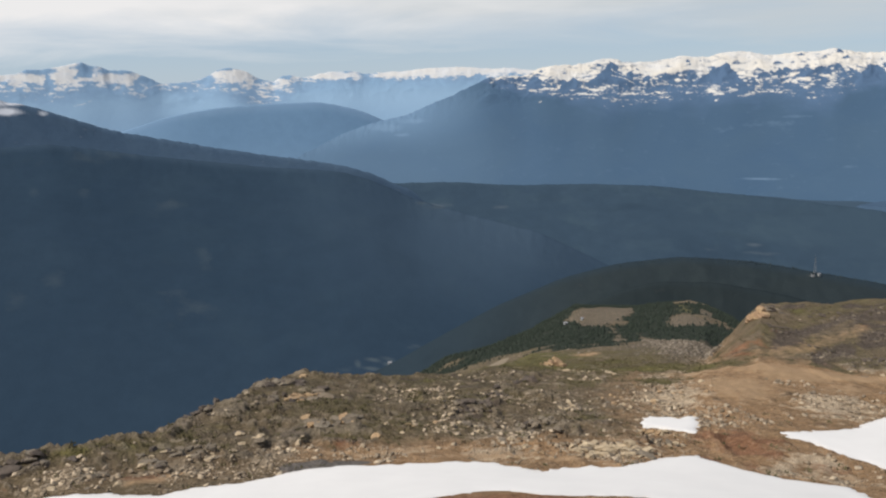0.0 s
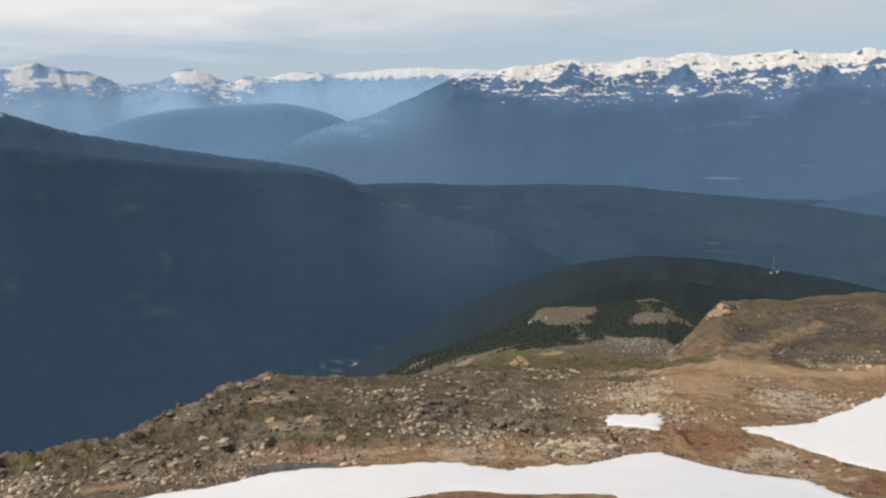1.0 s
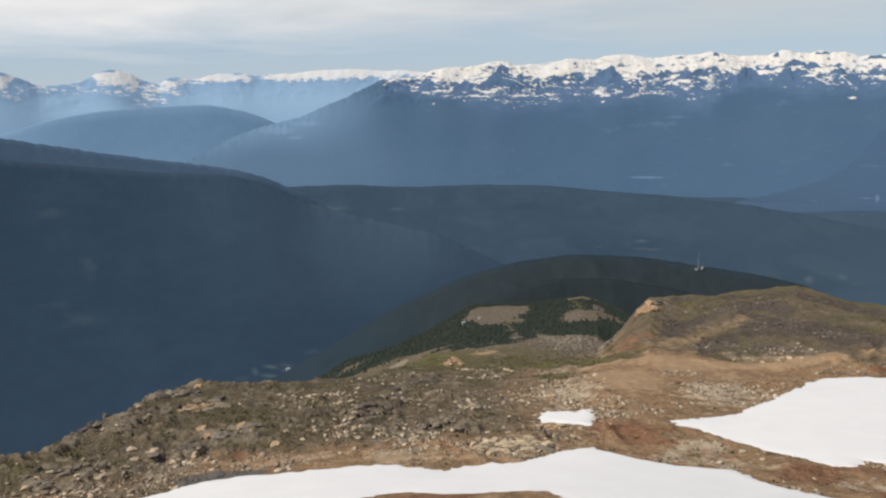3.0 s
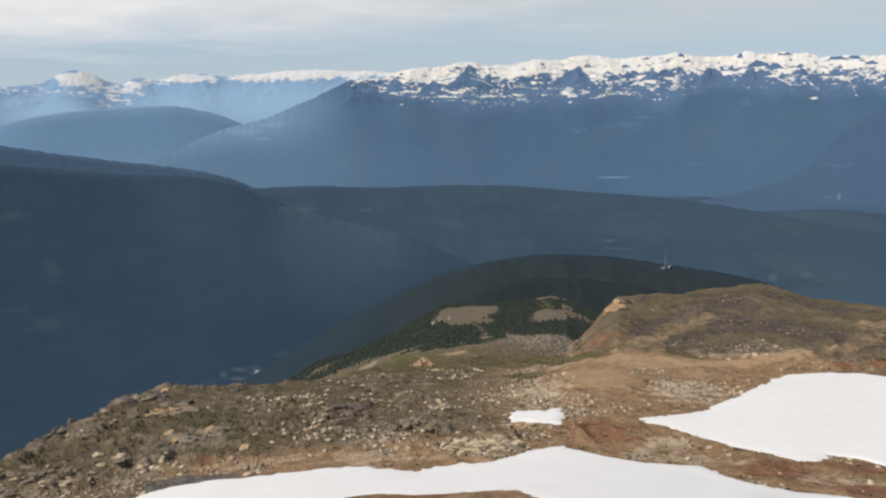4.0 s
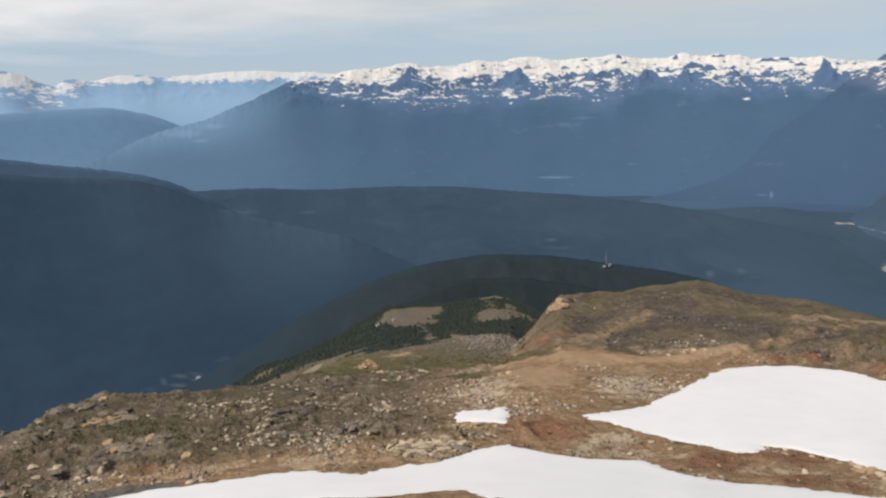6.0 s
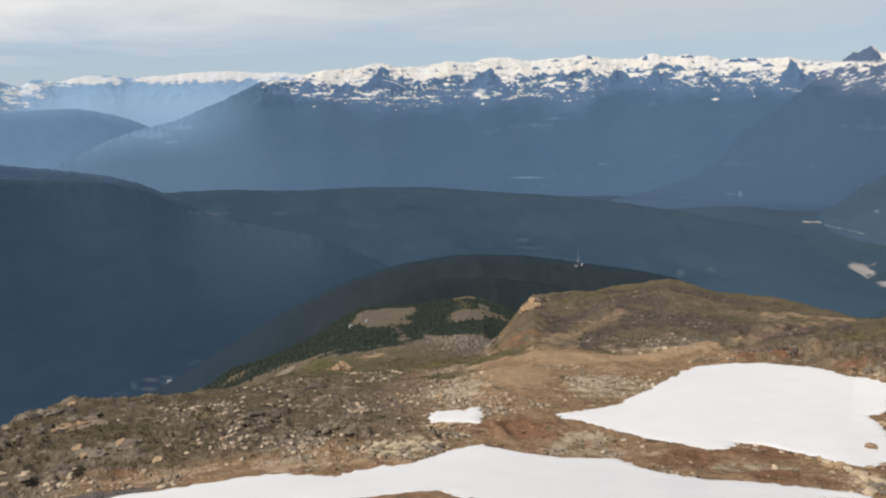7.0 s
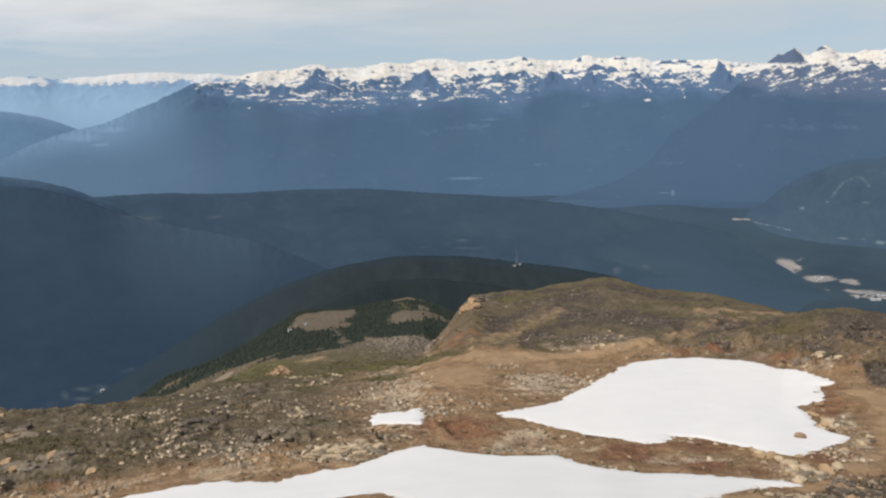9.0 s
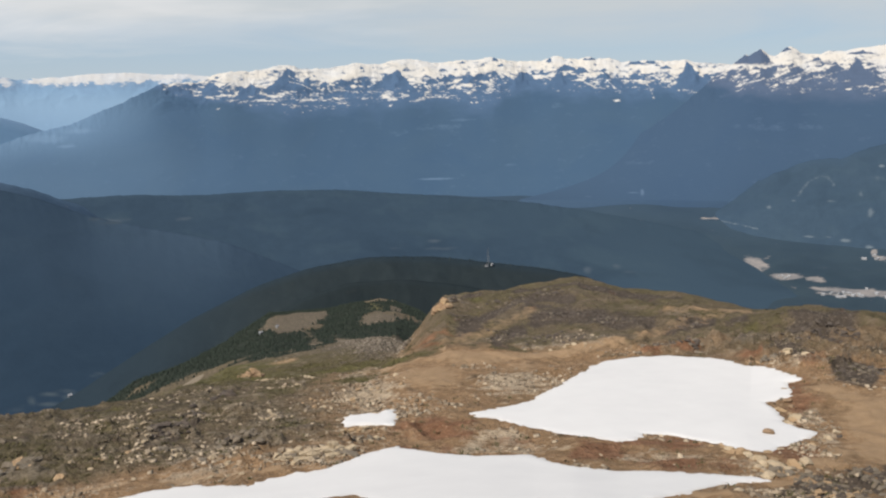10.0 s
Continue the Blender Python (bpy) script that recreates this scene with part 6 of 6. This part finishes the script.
outcrop(36.8, 117.5, 6.5, 2.6, 0.8, 36, ["grey", "dark", "dark"], 1.05, "grey crags above the snow patch", (0.1, 0.15), 28, 1.2)
outcrop(48.6, 98, 7.0, 3.2, 0.8, 40, ["grey", "dark", "grey"], 0.9, "dark grey rock bank beside the track", (0.15, 0.0), 29)
for a, r, w, n, k in ((25.2, 152, 7, 20, 31), (22.4, 139, 5, 14, 32), (28.6, 139, 7, 22, 33), (25.2, 129, 6, 18, 34), (28.5, 158, 7, 16, 35), (32.5, 137, 7, 18, 36), (37.4, 134.5, 4, 12, 37), (28.5, 125.5, 9, 22, 38)):
    outcrop(a, r, w, 5.0, 0.6, int(1.5 * n), ["dark", "dark", "dark", "grey"], 1.05, "dark rubble and crags on the grassy knoll", (0.15, 0.1), k)

outcrop(7.7, 137, 2.8, 2.0, 3.0, 20, ["rust", "tan", "tan"], 1.6, "small tan cliff at the slope's edge", (0.1, 0.3), 51, 1.4)

# ---- conifers ----
NEEDLES = plain_material("needles", (0.017, 0.025, 0.021), (0.031, 0.04, 0.031), 0.8, 0.9, spec=0.1, islands=True)
BARK = plain_material("bark", (0.06, 0.045, 0.035), (0.1, 0.08, 0.06), 6, 0.95)


def crown_geometry(seed, tiers=7, sides=8, height=1.0, width=0.42):
    """Drooping, uneven whorls of branches, each tapering to the next."""
    rng = random.Random(seed)
    verts, faces = [], []
    width *= rng.uniform(0.75, 1.3)
    for k in range(tiers):
        z0 = 0.1 + 0.86 * k / tiers
        rad = width * (1 - k / tiers) ** 0.85 + 0.015
        top = min(1.0, z0 + 1.75 / tiers)
        apex = len(verts)
        verts.append((rng.uniform(-0.01, 0.01), rng.uniform(-0.01, 0.01), top * height))
        ring = []
        for j in range(sides * 2):
            t = math.pi * j / sides + rng.uniform(-0.12, 0.12)
            q = rad * (rng.uniform(0.8, 1.15) if j % 2 == 0 else rng.uniform(0.4, 0.62))
            ring.append(len(verts))
            verts.append((q * math.cos(t), q * math.sin(t), (z0 - (0.05 if j % 2 == 0 else -0.02) + rng.uniform(-0.02, 0.02)) * height))
        for j in range(sides * 2):
            faces.append((apex, ring[j], ring[(j + 1) % (sides * 2)]))
    return verts, faces


def conifer(seed):
    root = new("conifer")
    bm = bmesh.new()
    bmesh.ops.create_cone(bm, cap_ends=True, segments=7, radius1=0.035, radius2=0.006, depth=0.95)
    for v in bm.verts:
        v.co.z += 0.43
    part("trunk", bm, BARK, root)
    verts, faces = crown_geometry(seed)
    bm = bmesh.new()
    vs = [bm.verts.new(v) for v in verts]
    for f in faces:
        bm.faces.new([vs[i] for i in f])
    part("crown", bm, NEEDLES, root, "dense dark green needled crown")
    return tagged(root, "small dark green mountain fir on the spur", "conifer", "firs on the spur")


tree_rng = np.random.default_rng(5)
ta, tr = tree_rng.uniform(-5, 24, 170000), np.sqrt(tree_rng.uniform(205 ** 2, 1000 ** 2, 170000))
ok = tree_rng.random(170000) < conifer_cover(ta, tr) * np.clip(1.15 - 0.1 * np.maximum(0, ta - 21), 0, 1)
ta, tr = ta[ok], tr[ok]
order = np.argsort(tr)
ta, tr = ta[order], tr[order]
tz = ground_height(ta, tr)
first = [conifer(k) for k in (1, 2, 3)]
chosen = np.linspace(0, len(ta) // 5, 120).astype(int)
for n, i in enumerate(chosen):
    h = tree_rng.uniform(1.0, 3.0)
    m = pose(tr[i] * math.sin(radians(ta[i])), tr[i] * math.cos(radians(ta[i])), tz[i] - 0.1, 0, 0, float(tree_rng.uniform(0, 360)))
    if n < 3:
        tree = first[n]
        tree.matrix_basis = m
    else:
        tree = copy_thing(first[n % 3], m)
    h *= min(1.0, max(0.5, tr[i] / 560))
    tree.scale = (h, h, h)
rest = tree_rng.permutation(np.setdiff1d(np.arange(len(ta)), chosen))[:30000]


def forest(name, xs, ys, zs, hs, label, material, tiers, sides, seed):
    """A wood in one mesh."""
    rng = np.random.default_rng(seed)
    shapes = [tuple(np.array(g) for g in crown_geometry(seed + k, tiers, sides)) for k in range(6)]
    verts, faces, base = [], [], 0
    for x, y, z, h in zip(xs, ys, zs, hs):
        v, f = shapes[rng.integers(6)]
        t = rng.uniform(0, 6.283)
        w = np.empty_like(v)
        w[:, 0], w[:, 1], w[:, 2] = x + h * (v[:, 0] * math.cos(t) - v[:, 1] * math.sin(t)), y + h * (v[:, 0] * math.sin(t) + v[:, 1] * math.cos(t)), z + h * v[:, 2] - 0.1 * h
        verts.append(w)
        faces.append(f + base)
        base += len(v)
    V, F = np.concatenate(verts), np.concatenate(faces)
    me = bpy.data.meshes.new(name)
    me.vertices.add(len(V))
    me.vertices.foreach_set("co", V.astype(np.float32).ravel())
    me.loops.add(F.size)
    me.loops.foreach_set("vertex_index", F.astype(np.int32).ravel())
    me.polygons.add(len(F))
    me.polygons.foreach_set("loop_start", np.arange(0, F.size, 3, dtype=np.int32))
    me.update(calc_edges=True)
    me.materials.append(material)
    return tagged(new(name, me), label, "forest", kind="stuff")


forest("fir_wood", tr[rest] * np.sin(np.radians(ta[rest])), tr[rest] * np.cos(np.radians(ta[rest])), tz[rest], (0.7 + 2.2 * tree_rng.random(len(rest)) ** 2.2) * np.clip(tr[rest] / 600, 0.5, 1.0),
       "dark green fir wood covering the spur", NEEDLES, 3, 4, 21)

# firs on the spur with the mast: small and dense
# needles lightened and blued to match the haze painted on the spur
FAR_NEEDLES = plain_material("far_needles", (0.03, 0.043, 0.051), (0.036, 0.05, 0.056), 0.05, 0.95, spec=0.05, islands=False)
SA, SR, SZ = SURFACES["forested_spur"]
pick_rng = np.random.default_rng(8)
wa, wr = pick_rng.uniform(SA[0, 0], SA[0, -1], 15000), pick_rng.uniform(1180, 1470, 15000)
ci = np.clip(np.round((wa - SA[0, 0]) / (SA[0, 1] - SA[0, 0])).astype(int), 0, SA.shape[1] - 1)
wz = np.array([np.interp(r, SR[1:92, c], SZ[1:92, c]) for r, c in zip(wr, ci)])
inside = (wr < SR[91, ci] + 4) & (wr > SR[91, ci] - 22) & (wa > pick_rng.uniform(10, 19, 15000))
wa, wr, wz = wa[inside], wr[inside], wz[inside]
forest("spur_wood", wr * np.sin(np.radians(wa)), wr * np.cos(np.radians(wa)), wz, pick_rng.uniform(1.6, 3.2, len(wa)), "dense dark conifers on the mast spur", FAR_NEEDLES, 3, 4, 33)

# ---- low heath on the slope ----
HEATH = plain_material("heath", (0.06, 0.056, 0.028), (0.1, 0.088, 0.048), 1.2, 0.95, spec=0.1, islands=True)
hr = np.random.default_rng(17)
ha, hd = hr.uniform(-32, 52, 40000), 50 * (175 / 50) ** hr.random(40000)
hx, hy = hd * np.sin(np.radians(ha)), hd * np.cos(np.radians(ha))
keep = (hr.random(40000) < 0.9 * blobs(ha, hd, GRASS) + 0.35 * blobs(ha, hd, DARK) + 0.04 - 0.8 * blobs(ha, hd, TRACK)) & off_snow(hx, hy)
ha, hd, hx, hy = ha[keep][:6500], hd[keep][:6500], hx[keep][:6500], hy[keep][:6500]
hz = ground_height(ha, hd)
blades, tris = [], []
for x, y, z in zip(hx, hy, hz):
    s = hr.uniform(0.15, 0.5)
    for _ in range(9):
        t, lean = hr.uniform(0, 6.283), hr.uniform(0.3, 1.1)
        bx, by = x + hr.normal(0, 0.45) * s, y + hr.normal(0, 0.45) * s
        dx, dy = math.cos(t), math.sin(t)
        n0 = len(blades)
        blades += [(bx - dy * 0.2 * s, by + dx * 0.2 * s, z - 0.04), (bx + dy * 0.2 * s, by - dx * 0.2 * s, z - 0.04), (bx + dx * lean * s * 0.6, by + dy * lean * s * 0.6, z + s * hr.uniform(0.2, 0.55))]
        tris.append((n0, n0 + 1, n0 + 2))
me = bpy.data.meshes.new("heath_tufts")
me.from_pydata(blades, [], tris)
me.materials.append(HEATH)
tagged(new("heath_tufts", me), "olive tufts of heath and dry grass", "heath", kind="stuff")

# ---- the mast on the spur ----
STEEL = plain_material("galvanised_steel", (0.21, 0.23, 0.25), (0.28, 0.3, 0.32), 2, 0.45, 0.6)
RENDER = plain_material("white_wall", (0.3, 0.31, 0.32), (0.4, 0.41, 0.41), 0.6, 0.8)
ROOF = plain_material("grey_roof", (0.3, 0.31, 0.33), (0.42, 0.43, 0.45), 0.8, 0.6)
GLASS = plain_material("dark_glass", (0.04, 0.05, 0.06), (0.06, 0.07, 0.08), 1, 0.1, spec=0.5)


def surface_point(name, az, r):
    A, R, Z = SURFACES[name]
    c = int(np.argmin(np.abs(A[0] - az)))
    z = float(np.interp(r, R[:, c], Z[:, c]))
    return Vector((r * math.sin(radians(az)), r * math.cos(radians(az)), z))


def lattice_mast(at, height, base):
    root = new("lattice_mast")
    root.location = at
    corners = ((-1, -1), (1, -1), (1, 1), (-1, 1))

    def spot(c, h):
        w = base / 2 * (1 - 0.86 * h / height)
        return (corners[c % 4][0] * w, corners[c % 4][1] * w, h)

    for c in range(4):
        part("leg", rod(bmesh.new(), spot(c, -1.0), spot(c, height * 0.94), 0.09), STEEL, root)
    levels = [height * 0.94 * k / 7 for k in range(8)]
    for k in range(7):
        bm = bmesh.new()
        for c in range(4):
            rod(bm, spot(c, levels[k]), spot(c + 1, levels[k + 1]), 0.04, 4)
            rod(bm, spot(c + 1, levels[k]), spot(c, levels[k + 1]), 0.04, 4)
            rod(bm, spot(c, levels[k + 1]), spot(c + 1, levels[k + 1]), 0.04, 4)
        part("brace", bm, STEEL, root)
    part("antenna", rod(bmesh.new(), (0, 0, height * 0.9), (0, 0, height * 1.08), 0.2), STEEL, root)
    return tagged(root, "grey steel lattice mast on the wooded spur", "mast")


def house(name, at, turn, length, width, wall, rise, label, windows=3, group=""):
    """A plain gabled building: walls, roof, door, windows."""
    root = new(name)
    root.location, root.rotation_euler = at, (0, 0, turn)
    bm = bmesh.new()
    box(bm, -length / 2, length / 2, -width / 2, width / 2, -2.0, wall)
    part("wall", bm, RENDER, root)
    bm = bmesh.new()
    ov = 0.4
    prof = [(-width / 2 - ov, wall - 0.1), (0, wall + rise), (width / 2 + ov, wall - 0.1), (width / 2 + ov, wall + 0.2), (0, wall + rise + 0.35), (-width / 2 - ov, wall + 0.2)]
    ends = [[bm.verts.new((s * (length / 2 + ov), y, z)) for y, z in prof] for s in (-1, 1)]
    for i in range(6):
        bm.faces.new((ends[0][i], ends[0][(i + 1) % 6], ends[1][(i + 1) % 6], ends[1][i]))
    bm.faces.new(ends[0][::-1])
    bm.faces.new(ends[1])
    bmesh.ops.recalc_face_normals(bm, faces=bm.faces[:])
    part("roof", bm, ROOF, root)
    part("door", box(bmesh.new(), -0.5, 0.5, -width / 2 - 0.05, -width / 2 + 0.1, 0, 2.1), BARK, root)
    for i in range(windows):
        x = (i - (windows - 1) / 2) * length / windows
        if abs(x) > 0.9:
            part("window", box(bmesh.new(), x - 0.7, x + 0.7, -width / 2 - 0.04, -width / 2 + 0.1, 1.0, 2.3), GLASS, root)
    t = tagged(root, label, "building")
    if group:
        tagged(root, group=group)
    return t


mast_at = surface_point("forested_spur", 24.0, 1428)
lattice_mast(mast_at, 28.0, 3.6)
house("equipment_hut", mast_at + Vector((5, -5, 0.2)), 0.3, 3.6, 2.6, 1.7, 0.5, "white equipment hut beside the lattice mast", 2)
house("equipment_hut", mast_at + Vector((-6, -7, 0.0)), -0.2, 4.5, 2.2, 1.1, 0.4, "low pale shed beside the lattice mast", 3)
for a, r, l, w, h, k in ((-3.88, 1745, 7, 5, 3, 0.4),):
    house("lodge", surface_point("forested_slope", a, r), k, l, w, h, 3, "white-walled lodge in a clearing low in the valley", 4, "lodges low in the valley")
town = random.Random(4)
for a, r, n in ((46.0, 2752, 7), (47.2, 2770, 8), (48.2, 2785, 6), (43.2, 2900, 4), (48.1, 3150, 4), (44.4, 3305, 2), (46.3, 3300, 2)):
    for _ in range(n):
        l = town.uniform(7, 16)
        house("town_building", on_ground(a + town.gauss(0, 0.45), r + town.gauss(0, 18)), town.uniform(0, 3.1), l, l * 0.6, town.uniform(3, 6), 2,
              "pale building in a clearing on the valley floor", 3, "buildings in the far valley")
house("spur_hut", on_ground(8.35, 602), 0.4, 1.9, 1.5, 1.4, 0.5, "small white hut at the edge of the fir wood", 1)
house("spur_hut", on_ground(9.46, 622), 1.0, 1.9, 1.5, 1.3, 0.4, "small pale hut on the bare clearing", 1)
